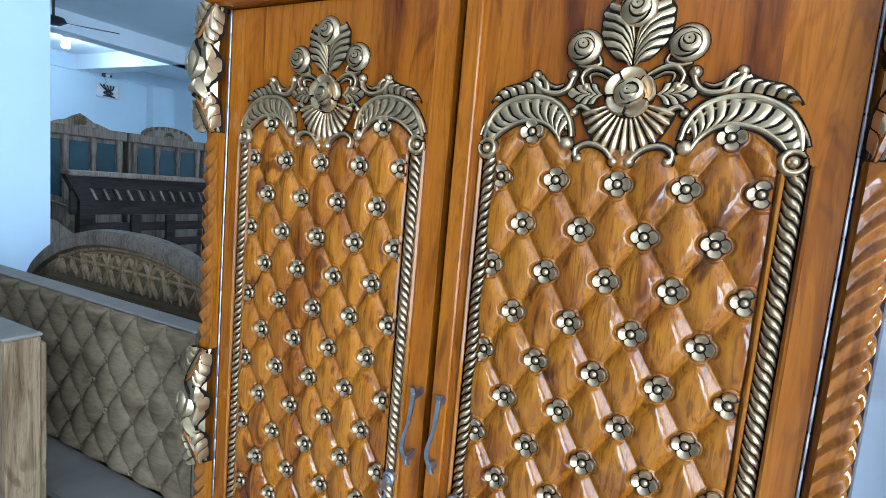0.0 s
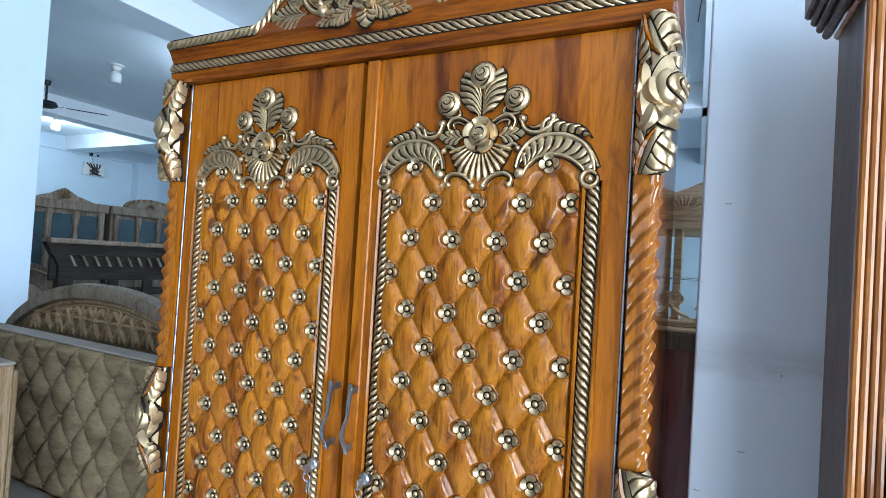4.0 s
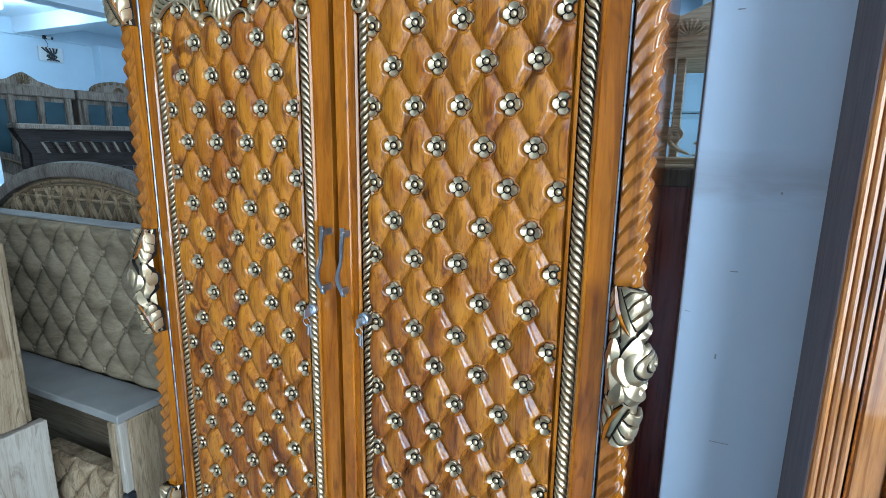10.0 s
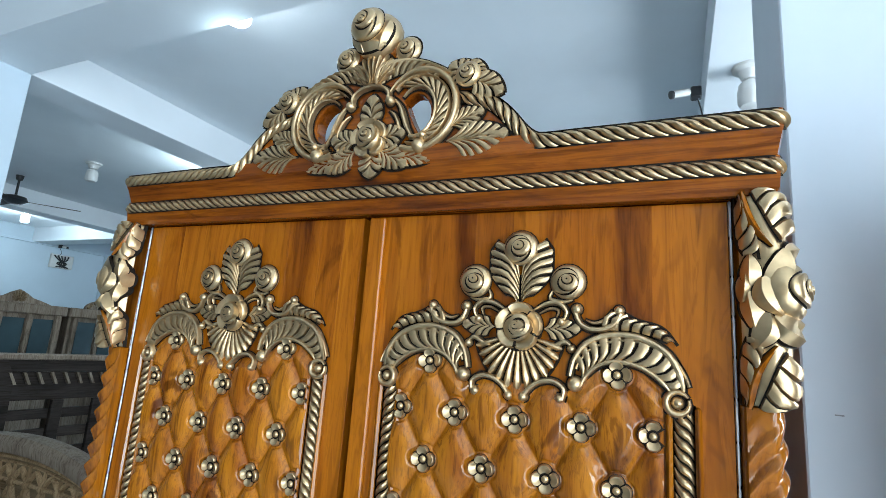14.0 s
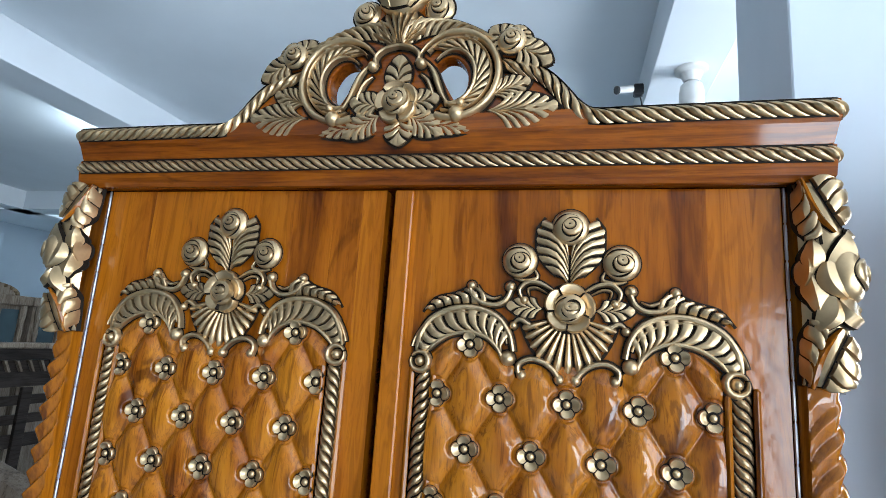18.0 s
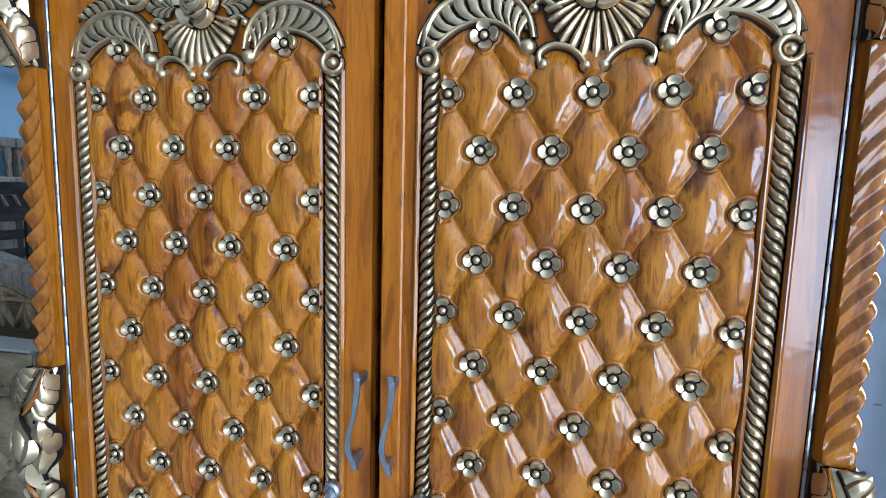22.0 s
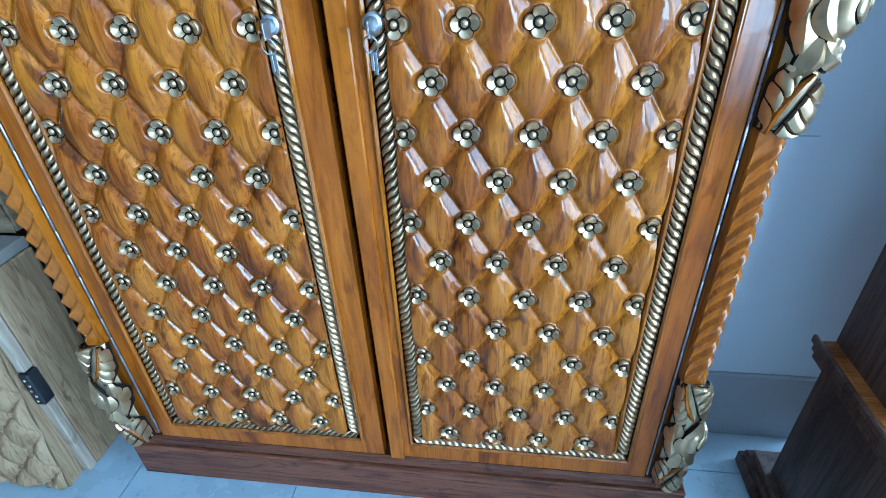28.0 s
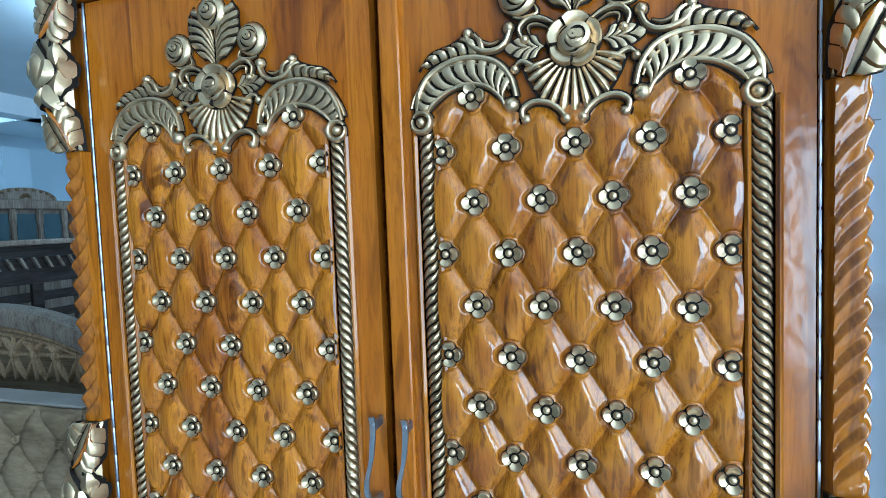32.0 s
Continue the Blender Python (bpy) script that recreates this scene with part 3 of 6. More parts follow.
def cupped_petals(c, turns, r=0.0190):
    """Cupped petals round a dark hub with a bead, each a scoop with a raised rim."""
    rows = ((0.30, 0.0010), (0.46, 0.0016), (0.64, 0.0032), (0.78, 0.0056), (0.89, 0.0066), (0.97, 0.0050), (1.0, -0.002))
    n = 11
    for k in turns:
        vs = []
        for i in range(n):
            q = -1 + 2 * i / (n - 1)
            reach = r * (1 - 0.27 * abs(q) ** 2.6)
            for f, h in rows:
                a = math.pi / 2 * k + q * (math.pi / 4 - 0.07) * min(1.0, 0.72 + 0.4 * f) + 0.20 * (1 - f)
                vs.append((reach * f * math.cos(a), reach * f * math.sin(a), h * (1 - 0.30 * abs(q) ** 4) + 0.0006 * q))
        m = len(rows)
        c.gold.add(vs, [(i * m + j, i * m + j + 1, (i + 1) * m + j + 1, (i + 1) * m + j) for i in range(n - 1) for j in range(m - 1)])
    half = len(turns) < 4
    ring = [(2 * math.pi * i / 48) for i in range(48)]
    if half:
        ring = [math.pi / 2 * (turns[0] - 0.6) + (math.pi / 2 * (turns[-1] - turns[0] + 1.2)) * i / 36 for i in range(37)]
    edge = [(r * 1.03 * (0.80 + 0.20 * abs(math.cos(2 * a)) ** 0.8), a) for a in ring]
    c.dark.add([(0, 0, 0.0012)] + [(e * math.cos(a), e * math.sin(a), 0.0004) for e, a in edge], [(0, i + 1, (i + 1) % len(edge) + 1) for i in range(len(edge) - (1 if half else 0))])
    c.dark.add([(0.0078 * math.cos(2 * math.pi * i / 14), 0.0078 * math.sin(2 * math.pi * i / 14), 0.0024) for i in range(14)], [tuple(range(14))])
    c.dome(0, 0, 0.0052, None, 0.0042, 0.0022, 12, 3, dark=False)
    return c


def flower_mesh():
    """Four gilded petals round a bead, on a dark ground."""
    return cupped_petals(Carving(rim=0.0014), (0, 1, 2, 3))


def door_ornament(cx, parent):
    """The gilded crest over a door: arches, acanthus, scrolls, a shell and roses."""
    def carve(name, fill, lift=0.0055):
        c = Carving(lambda u, v, h: (cx + u, -lift - h, v))
        fill(c)
        return c.done(name, parent)
    for s in (-1, 1):
        outer = smooth_line([(s * u, v) for u, v in ((0.2135, 1.644), (0.208, 1.668), (0.192, 1.692), (0.160, 1.708), (0.125, 1.709), (0.097, 1.698), (0.080, 1.676), (0.074, 1.652))], 5)
        inner = smooth_line([(s * u, v) for u, v in ((0.200, 1.640), (0.186, 1.656), (0.163, 1.670), (0.135, 1.675), (0.112, 1.669), (0.096, 1.655), (0.088, 1.640))], 5)

        def arch(c):
            m = len(outer)
            c.stroke(outer, [(0.0135 - 0.004 * i / m) * min(1.0, 0.45 + 0.14 * i) for i in range(m)], [0.0095 * min(1.0, 0.5 + 0.12 * i) for i in range(m)], 0, 2)
            c.stroke([(u + s * 0.0085, v - 0.007) if i < m * 0.6 else (u + s * 0.004, v - 0.009) for i, (u, v) in enumerate(outer)][3:-4], [0.005] * (m - 7), [0.007] * (m - 7), 0, 2)
            m = len(inner)
            c.stroke(inner, [0.0085 * min(1.0, 0.4 + 0.15 * i) for i in range(m)], [0.009 * min(1.0, 0.5 + 0.12 * i) for i in range(m)], 0, 2)
            c.ribs(inner[1:], outer[2:int(len(outer) * 0.9)], 11, 0.0085, 0, -0.04, -0.18 * s, 0.2, 0.0, (0.6, 0.9, 1.0, 0.9, 0.7), False, flat=True)
        carve("arch_scroll", arch)

        def volute(c):
            c.stroke(arc(s * 0.2065, 1.630, 0.0135, 0.0135, 90 - s * 60, 90 + s * 290, 16), 0.0110, 0.0115, 0.002)
            c.dome(s * 0.2065, 1.630, 0.0085, None, 0.0135)
        carve("volute", volute)
        carve("button", lambda c: c.dome(s * 0.081, 1.642, 0.0115, None, 0.014))

        def acanthus(c):
            root = smooth_line([(s * u, v) for u, v in ((0.196, 1.703), (0.17, 1.712), (0.14, 1.716), (0.112, 1.712))], 4)
            tips = smooth_line([(s * u, v) for u, v in ((0.208, 1.700), (0.190, 1.722), (0.160, 1.731), (0.136, 1.744))], 4)
            c.ribs(root, tips, 7, 0.0095, 0, 0.08, 0.22 * s, 0.22, 0.22, flat=True)
        carve("acanthus_leaf", acanthus)

        def scroll(c):
            c.stroke(smooth_line([(s * u, v) for u, v in ((0.139, 1.738), (0.133, 1.726), (0.118, 1.717), (0.099, 1.716), (0.086, 1.724), (0.080, 1.738))], 4), [0.0095] * 21, [0.0095] * 21, 0, 2)
            c.stroke(smooth_line([(s * u, v) for u, v in ((0.128, 1.742), (0.120, 1.730), (0.106, 1.724), (0.094, 1.728))], 4), 0.006, 0.008, 0, 2)
            c.dome(s * 0.0815, 1.742, 0.0085, None, 0.012)
            c.dome(s * 0.137, 1.742, 0.0075, None, 0.011)
            c.stroke(smooth_line([(s * u, v) for u, v in ((0.062, 1.722), (0.068, 1.738), (0.056, 1.750), (0.038, 1.748), (0.020, 1.738))], 4), 0.0092, 0.0095, 0, 2)
            c.stroke(smooth_line([(s * u, v) for u, v in ((0.054, 1.730), (0.056, 1.740), (0.044, 1.742), (0.028, 1.734))], 4), 0.005, 0.007, 0, 2)
            c.dome(s * 0.061, 1.724, 0.0065, None, 0.010)
            c.stroke(smooth_line([(s * u, v) for u, v in ((0.076, 1.690), (0.066, 1.697), (0.052, 1.690), (0.040, 1.686))], 4), 0.009, 0.009, 0, 2)
            c.dome(s * 0.075, 1.688, 0.0065, None, 0.010)
            c.stroke(smooth_line([(s * u, v) for u, v in ((0.064, 1.620), (0.066, 1.634), (0.052, 1.643), (0.034, 1.641), (0.020, 1.632), (0.010, 1.619))], 4), [0.0095] * 21, [0.010] * 21, 0, 2)
            c.dome(s * 0.061, 1.621, 0.0078, None, 0.012)
            c.dome(s * 0.0105, 1.619, 0.0078, None, 0.012)
        carve("scroll", scroll)
        carve("rose", lambda c: c.bud(s * 0.069, 1.780, 0.025, 0.017, 0.002, 0.9, OPEN_BUD, 2.3))
        carve("side_leaf", lambda c: (c.leaf(s * 0.034, 1.713, math.pi / 2 - s * math.pi / 2 + s * 0.05, 0.054, 0.030, 4, 0.007),
                                      c.stroke(smooth_line([(s * 0.048, 1.768), (s * 0.044, 1.756), (s * 0.062, 1.752), (s * 0.076, 1.755)], 3), 0.007, 0.007, 0, 2)))

    def shell(c):
        c.fan(0, 1.706, 0.026, lambda a: 0.066 + 0.014 * abs(math.sin(a)) ** 4, radians(-168), radians(-12), 13, 0.009)
    carve("shell", shell)

    def plume(c):
        def edge(t):
            return 0.010 + 0.037 * math.sin(math.pi / 2 * min(1, t * 1.9)) - 0.012 * max(0, t - 0.82) / 0.18
        for s in (-1, 1):
            ts = [k / 20 for k in range(21)]
            c.ribs([(s * 0.0015, 1.744 + 0.046 * t) for t in ts], [(s * edge(0.08 + 0.92 * t ** 0.9), 1.752 + 0.092 * (0.08 + 0.92 * t ** 0.9)) for t in ts], 6, 0.0090, 0.001, 0.0, 0.16 * s, 0.2, 0.10, flat=True)
    carve("plume", plume)
    carve("rose", lambda c: c.bud(0, 1.829, 0.026, 0.018, 0.004, 1.4, OPEN_BUD, 2.3))
    carve("rose", lambda c: (c.rose(0.001, 1.715, 0.035, 0.022, 0.003, 0.2, ((1.0, 0.46, 5, 0.62, 0.0),)), c.bud(0.001, 1.714, 0.021, 0.018, 0.010, 1.2, OPEN_BUD, 2.3)))


flower_carving = flower_mesh()
first_flower = {}


def hinge(x, parent):
    g = Geo()
    pts, rad = [], []
    for i in range(35):
        z = 0.15 + 1.74 * i / 35
        for dz, r in ((0.0, 0.0012), (0.0015, 0.0021), (0.0465, 0.0021), (0.048, 0.0012)):
            pts.append((x, -0.003, z + dz))
            rad.append(r)
    g.tube(pts, rad, 6)
    return part("piano_hinge", g, STEEL, parent, "long bright steel hinge", True)


def pull_handle(x, parent, s):
    """A flat steel bar in a shallow S between two feet."""
    g = Geo()
    n, ring = 16, []
    for i in range(n + 1):
        t = i / n
        z = 1.212 - 0.142 * t
        cx = x + 0.0065 * math.sin(2 * math.pi * t * 1.0 + 0.4)
        out = 0.036 - 0.004 * math.cos(4 * math.pi * t)
        w = 0.0028 + 0.0014 * abs(math.cos(math.pi * t))
        ring.append([(cx - w, -out, z), (cx + w, -out, z), (cx + w * 0.8, -out + 0.006, z), (cx - w * 0.8, -out + 0.006, z)])
    vs = [p for r in ring for p in r]
    fs = [(4 * i + k, 4 * i + (k + 1) % 4, 4 * i + 4 + (k + 1) % 4, 4 * i + 4 + k) for i in range(n) for k in range(4)]
    fs += [(3, 2, 1, 0), (4 * n, 4 * n + 1, 4 * n + 2, 4 * n + 3)]
    g.raw(vs, fs)
    for z in (1.2, 1.081):
        cx = x + 0.0065 * math.sin(2 * math.pi * (1.212 - z) / 0.142 + 0.4)
        g.box(cx - 0.0036, cx + 0.0036, -0.034, 0.0, z - 0.008, z + 0.006, 0.0015)
    return part("handle", g, STEEL, parent, "grey brushed steel pull handle")


def lock_and_key(x, parent):
    g = Geo()
    ring = lambda r, y: [(x + r * math.cos(2 * math.pi * k / 14), y, 1.026 + r * math.sin(2 * math.pi * k / 14)) for k in range(14)]
    vs = ring(0.0125, -0.010) + ring(0.0125, -0.021) + ring(0.009, -0.024) + ring(0.006, -0.022)
    fs = [(14 * j + k, 14 * j + (k + 1) % 14, 14 * j + 14 + (k + 1) % 14, 14 * j + 14 + k) for j in range(3) for k in range(14)]
    fs.append(tuple(range(42, 56)))
    g.raw(vs, fs)
    lock = part("lock", g, STEEL, parent, "round steel lock", True)
    g = Geo()
    g.box(x - 0.0012, x + 0.0012, -0.044, -0.022, 1.012, 1.032, 0.0004)
    pts = [(x + 0.009 * math.cos(a), -0.037 - 0.003 * math.sin(a), 1.004 + 0.011 * math.sin(a)) for a in [2 * math.pi * k / 12 for k in range(13)]]
    g.tube(pts, 0.0011, 5)
    g.box(x - 0.003, x + 0.001, -0.034, -0.0325, 0.972, 0.998, 0.0005)
    g.box(x + 0.001, x + 0.005, -0.031, -0.0295, 0.966, 0.994, 0.0005)
    part("key", g, STEEL, parent, "spare keys hanging on a wire ring")
    return lock


def make_door(s):
    c = s * PANEL_C
    g = Geo()
    x0, x1 = (0.006, 0.5405) if s > 0 else (-0.5405, -0.011)
    g.box(x0, x1, 0.018, 0.042, 0.137, 1.889, 0.002)
    door = part("door", g, TEAK_RED, wardrobe, "closed carved teak door with gilded crest")
    cuts = [0.006, 0.048, 0.122, 0.196, 0.256, 0.318, 0.372, 0.45, 0.5405]
    if s < 0:
        cuts = [-v for v in (0.5405, 0.445, 0.352, 0.295, 0.232, 0.170, 0.098, 0.050, 0.011)]
    for a, b in zip(cuts, cuts[1:]):
        g = Geo()
        g.box(a, b, -0.001, 0.0175, 0.138, 1.888, 0.0001)
        part("plank", g, TEAK_PLANK, door, origin=((a + b) / 2, 0, 1.0))
    quilted_panel(c, door)
    lo, hi = DOOR_C * s - 0.2075, DOOR_C * s + 0.2075
    rx0, rx1 = lo, hi
    rope([(rx0, 0.212), (rx0, 1.628)], 0.025, 0.0142, 0.0105, 0.001, door, -1)
    rope([(rx1, 0.212), (rx1, 1.628)], 0.025, 0.0142, 0.0105, 0.001, door, 1)
    rope([(rx0 - 0.012, 0.2015), (rx1 + 0.012, 0.2015)], 0.019, 0.0142, 0.0095, 0.001, door, -s)
    for x in (rx0 - 0.0165, rx0 + 0.0165, rx1 - 0.0165, rx1 + 0.0165):
        inside = abs(x - DOOR_C * s) < 0.2075
        g = Geo()
        g.box(x - 0.004, x + 0.004, -0.0105, -0.001, 0.215 if inside else 0.186, 1.634 if inside else 1.627, 0.0032)
        part("bead_strip", g, TEAK_POST, door)
    g = Geo()
    g.box(rx0 - 0.02, rx1 + 0.02, -0.008, -0.001, 0.183, 0.1905, 0.003)
    part("bead_strip", g, TEAK_POST, door)
    if s > 0:
        g = Geo()
        g.box(0.006, 0.036, -0.011, -0.0012, 0.14, 1.886, 0.0022)
        part("cover_strip", g, TEAK_PLANK, door, "rounded strip that covers the joint")
    for r in range(ROWS_N):
        z = ROW_LOW + r * Q
        even = r % 2 == 0
        for k in ((-1.5, -0.5, 0.5, 1.5) if even else (-2, -1, 0, 1, 2)):
            if r == ROWS_N - 1 and abs(k) < 1:
                continue
            x = c + k * P
            if abs(k) == 2:
                half_flower(c + math.copysign(0.1805, k), z, -1 if k > 0 else 1, door)
                continue
            if "whole" not in first_flower:
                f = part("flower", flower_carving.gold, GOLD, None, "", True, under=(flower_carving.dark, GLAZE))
                f.location = (x, -0.0085, z)
                PLACE[f.name] = Vector(f.location)
                hang(f, door)
                first_flower["whole"] = f
            else:
                again(first_flower["whole"], door, (x, -0.0085, z), (0, random.uniform(-0.12, 0.12), 0))
    door_ornament(c, door)
    hinge(0.5432 * s, door)
    pull_handle(0.026 * s if s > 0 else -0.024, door, s)
    lock_and_key(0.069 if s > 0 else -0.063, door)
    return door


def half_flower(x, z, side, door):
    key = side
    if key not in first_flower:
        c = cupped_petals(Carving(lambda u, v, h: (u + side * 0.0022, -h, v), 0.0014), (-1, 0, 1) if side > 0 else (1, 2, 3), 0.0186)
        f = part("half_flower", c.gold, GOLD, None, "", True, under=(c.dark, GLAZE))
        f.location = (x, -0.0095, z)
        PLACE[f.name] = Vector(f.location)
        hang(f, door)
        first_flower[key] = f
    else:
        again(first_flower[key], door, (x, -0.0095, z))


for s in (-1, 1):
    make_door(s)


def post_fn(s, grow=0.0):
    """Wraps carving space round the post: a bulging front and a rounded outer corner. u runs from the door outwards."""
    def fn(u, v, h):
        t = u / 0.085
        if t < 0.5:
            x, y, lean = 0.5468 + 0.0624 * t, -0.005 - 0.016 * min(1.0, max(0.0, t) / 0.07) - 0.003 * min(1.0, max(0.0, t - 0.07) / 0.4), max(0.0, 50 * t - 5)
        else:
            a = radians(94 * (t - 0.5) / 0.5)
            x, y, lean = 0.578 + 0.0155 * math.sin(a), 0.014 - 0.038 * math.cos(a), 20 + 150 * (t - 0.5)
        return (s * (x + (grow + h) * math.sin(radians(lean))), y - (grow + h) * math.cos(radians(lean)), v)
    return fn


def twisted_run(s, z0, z1, parent):
    """A stretch of post with slanting lobes that end in a scalloped outer edge."""
    g = Geo(post_fn(s))
    nz, nu = int((z1 - z0) / 0.0014), 28
    pitch = (z1 - z0) / round((z1 - z0) / 0.0335)
    vs = []
    for j in range(nz + 1):
        v = z0 + (z1 - z0) * j / nz
        ends = min(1, (v - z0) / 0.03, (z1 - v) / 0.05)
        for i in range(nu + 1):
            t = i / nu
            # both posts are carved with the same hand
            ph = (v - z0) / pitch - s * 2.1 * t ** 0.6
            f = ph - math.floor(ph)
            lobe = (f / 0.72) ** 1.3 if f < 0.72 else ((1 - f) / 0.28) ** 0.8
            edge = min(1, 0.15 + t / 0.20)
            vs.append((0.085 * t, v, max(0, ends) * edge * ((0.0085 if s > 0 else 0.0115) * lobe * (0.85 if s > 0 else 0.6 + 0.4 * t) - 0.005)))
    g.add(vs, [(j * (nu + 1) + i, j * (nu + 1) + i + 1, (j + 1) * (nu + 1) + i + 1, (j + 1) * (nu + 1) + i) for j in range(nz) for i in range(nu)])
    return part("twisted_shaft", g, TEAK_POST, parent, "slanting lobed teak shaft", True)


def rosette(s, z0, z1, parent, small=1.0):
    """A tall gilded cluster: slit leaves with a bare wooden middle above and below, cut petals and a large rose between."""
    H_ = z1 - z0

    def swell(t, k):
        return (0.020 if s > 0 else 0.029) * small * math.sin(math.pi * min(1, max(0, 0.05 + 0.90 * t))) ** 0.28 * (0.25 + 0.75 * math.sin(math.pi * min(1, max(0, 0.1 + 0.75 * k))))
    g = Geo(post_fn(s, -0.004))
    vs, nz, nu = [], 24, 12
    for j in range(nz + 1):
        t = j / nz
        for i in range(nu + 1):
            k = i / nu
            lift = swell(t, k) - (0.006 if j in (0, nz) else 0)
            vs.append((0.004 + 0.084 * k, z0 + 0.004 + (H_ - 0.008) * t, lift))
    g.add(vs, [(j * (nu + 1) + i, j * (nu + 1) + i + 1, (j + 1) * (nu + 1) + i + 1, (j + 1) * (nu + 1) + i) for j in range(nz) for i in range(nu)])
    block = part("rosette", g, GOLD, parent, "gilded carved rose with slit leaves above and below", True)

    def fn(u, v, h):
        return post_fn(s, -0.004 + swell((v - z0) / H_, u / 0.088))(u, v, h)

    def at(a, b):
        return 0.088 * a, z1 - H_ * b
    lift = 0.0008
    for top in (True, False):
        f = (lambda a, b: at(a, b)) if top else (lambda a, b: at(a, 1.0 - b))
        name = "leaf"
        # the half of the leaf next to the door, with slanting cuts
        c = Carving(fn, 0.0014)
        root = smooth_line([f(0.30, 0.335), f(0.27, 0.24), f(0.20, 0.13), f(0.06, 0.012)], 5)
        edge = smooth_line([f(0.10, 0.315), f(0.03, 0.25), f(0.0, 0.15), f(0.0, 0.012)], 5)
        c.ribs(root, edge, 4, 0.0085, lift, -0.30, 0.14 * (1 if top else -1), 0.13, 0.10, (0.9, 1.0, 1.0, 0.95, 0.7), flat=True)
        c.done(name, block)
        # the outer half, its cuts running to the end
        c = Carving(fn, 0.0014)
        root = smooth_line([f(0.24, 0.008), f(0.36, 0.10), f(0.46, 0.18), f(0.58, 0.255)], 5)
        edge = smooth_line([f(0.36, 0.0), f(0.60, 0.012), f(0.84, 0.06), f(0.98, 0.185)], 5)
        c.ribs(root, edge, 4, 0.0105, lift, 0.12, 0.16 * (1 if top else -1), 0.13, 0.08, (0.7, 0.9, 1.0, 1.0, 0.7), flat=True)
        c.done(name, block)
        # bare wood between the halves
        c = Carving(fn, 0.001)
        c.petal(f(0.10, 0.004), f(0.46, 0.280), 0.0135, 0.0105, lift, 0.1, 0.10 * (-1 if top else 1), 0.62, 0.5)
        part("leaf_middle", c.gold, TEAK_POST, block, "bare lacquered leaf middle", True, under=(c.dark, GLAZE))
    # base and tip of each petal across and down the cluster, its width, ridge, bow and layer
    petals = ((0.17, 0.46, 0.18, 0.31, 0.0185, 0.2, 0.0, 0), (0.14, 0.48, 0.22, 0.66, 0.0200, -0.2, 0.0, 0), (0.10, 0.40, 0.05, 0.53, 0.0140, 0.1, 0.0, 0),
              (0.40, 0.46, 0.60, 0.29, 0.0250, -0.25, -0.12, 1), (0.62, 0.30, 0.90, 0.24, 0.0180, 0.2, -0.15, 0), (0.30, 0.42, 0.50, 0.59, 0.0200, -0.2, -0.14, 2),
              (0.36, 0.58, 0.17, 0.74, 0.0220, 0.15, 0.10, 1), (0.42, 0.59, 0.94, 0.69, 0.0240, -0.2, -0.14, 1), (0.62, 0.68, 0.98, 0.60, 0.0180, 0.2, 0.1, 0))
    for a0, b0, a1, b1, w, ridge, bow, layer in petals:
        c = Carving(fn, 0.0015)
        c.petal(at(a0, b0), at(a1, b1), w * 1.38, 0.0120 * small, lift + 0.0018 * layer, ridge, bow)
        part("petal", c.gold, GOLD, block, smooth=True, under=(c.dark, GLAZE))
    c = Carving(fn, 0.002)
    u, v = at(0.73, 0.475)
    c.bud(u, v, 0.0330 * (0.75 + 0.25 * small), 0.020 * small, lift + 0.003, 0.35)
    c.done("rose", block)
    return block


for s in (-1, 1):
    g = Geo()
    g.box(min(s * 0.5465, s * 0.590), max(s * 0.5465, s * 0.590), 0.0, 0.03, 0.136, 1.888, 0.006)
    post = part("post", g, TEAK_POST, wardrobe, "corner post with twisted shaft and gilded roses")
    twisted_run(s, 1.161, 1.634, post)
    twisted_run(s, 0.441, 0.892, post)
    rosette(s, 1.632, 1.893, post)
    rosette(s, 0.890, 1.163, post)
    rosette(s, 0.150, 0.444, post, 0.9)

# cornice
g = Geo()
prof = [(0.0, 1.8905), (-0.020, 1.8905), (-0.026, 1.898), (-0.028, 1.9145), (-0.028, 1.9375), (-0.025, 1.940), (-0.033, 1.966), (-0.036, 1.9715), (-0.036, 1.9965), (-0.028, 1.999), (0.0, 1.999)]


def wrap(grow):
    """The cornice's plan: round three sides, growing with its projection."""
    out = 0.572 + 0.6 * grow + 0.0126
    return [(-out, 0.55), (-out, 0.004 - grow * 0.2), (-out + 0.004, -grow), (out - 0.004, -grow), (out, 0.004 - grow * 0.2), (out, 0.55)]


rows = [[(x, y, z) for x, y in wrap(-p)] for p, z in prof]
k = len(rows[0])
g.raw([v for r in rows for v in r], [(j * k + i, j * k + i + 1, (j + 1) * k + i + 1, (j + 1) * k + i) for j in range(len(rows) - 1) for i in range(k - 1)])
g.box(-0.58, 0.58, -0.02, 0.545, 1.960, 1.9985)
cornice = part("cornice", g, TEAK_RED, wardrobe, "red-brown cornice with two gilded rope bands")


def along_front(x_out, y0):
    """Carries a rope round the cornice's rounded front corner."""
    def fn(u, v, h):
        a = abs(u)
        if a <= x_out - 0.012:
            return (u, y0 - h, v)
        th = min(math.pi / 2, (a - x_out + 0.012) / 0.019)
        rest = max(0.0, a - x_out + 0.012 - 0.019 * math.pi / 2)
        return (math.copysign(x_out - 0.012 + (0.012 + h) * math.sin(th), u), y0 + 0.012 - (0.012 + h) * math.cos(th) + rest, v)
    return fn


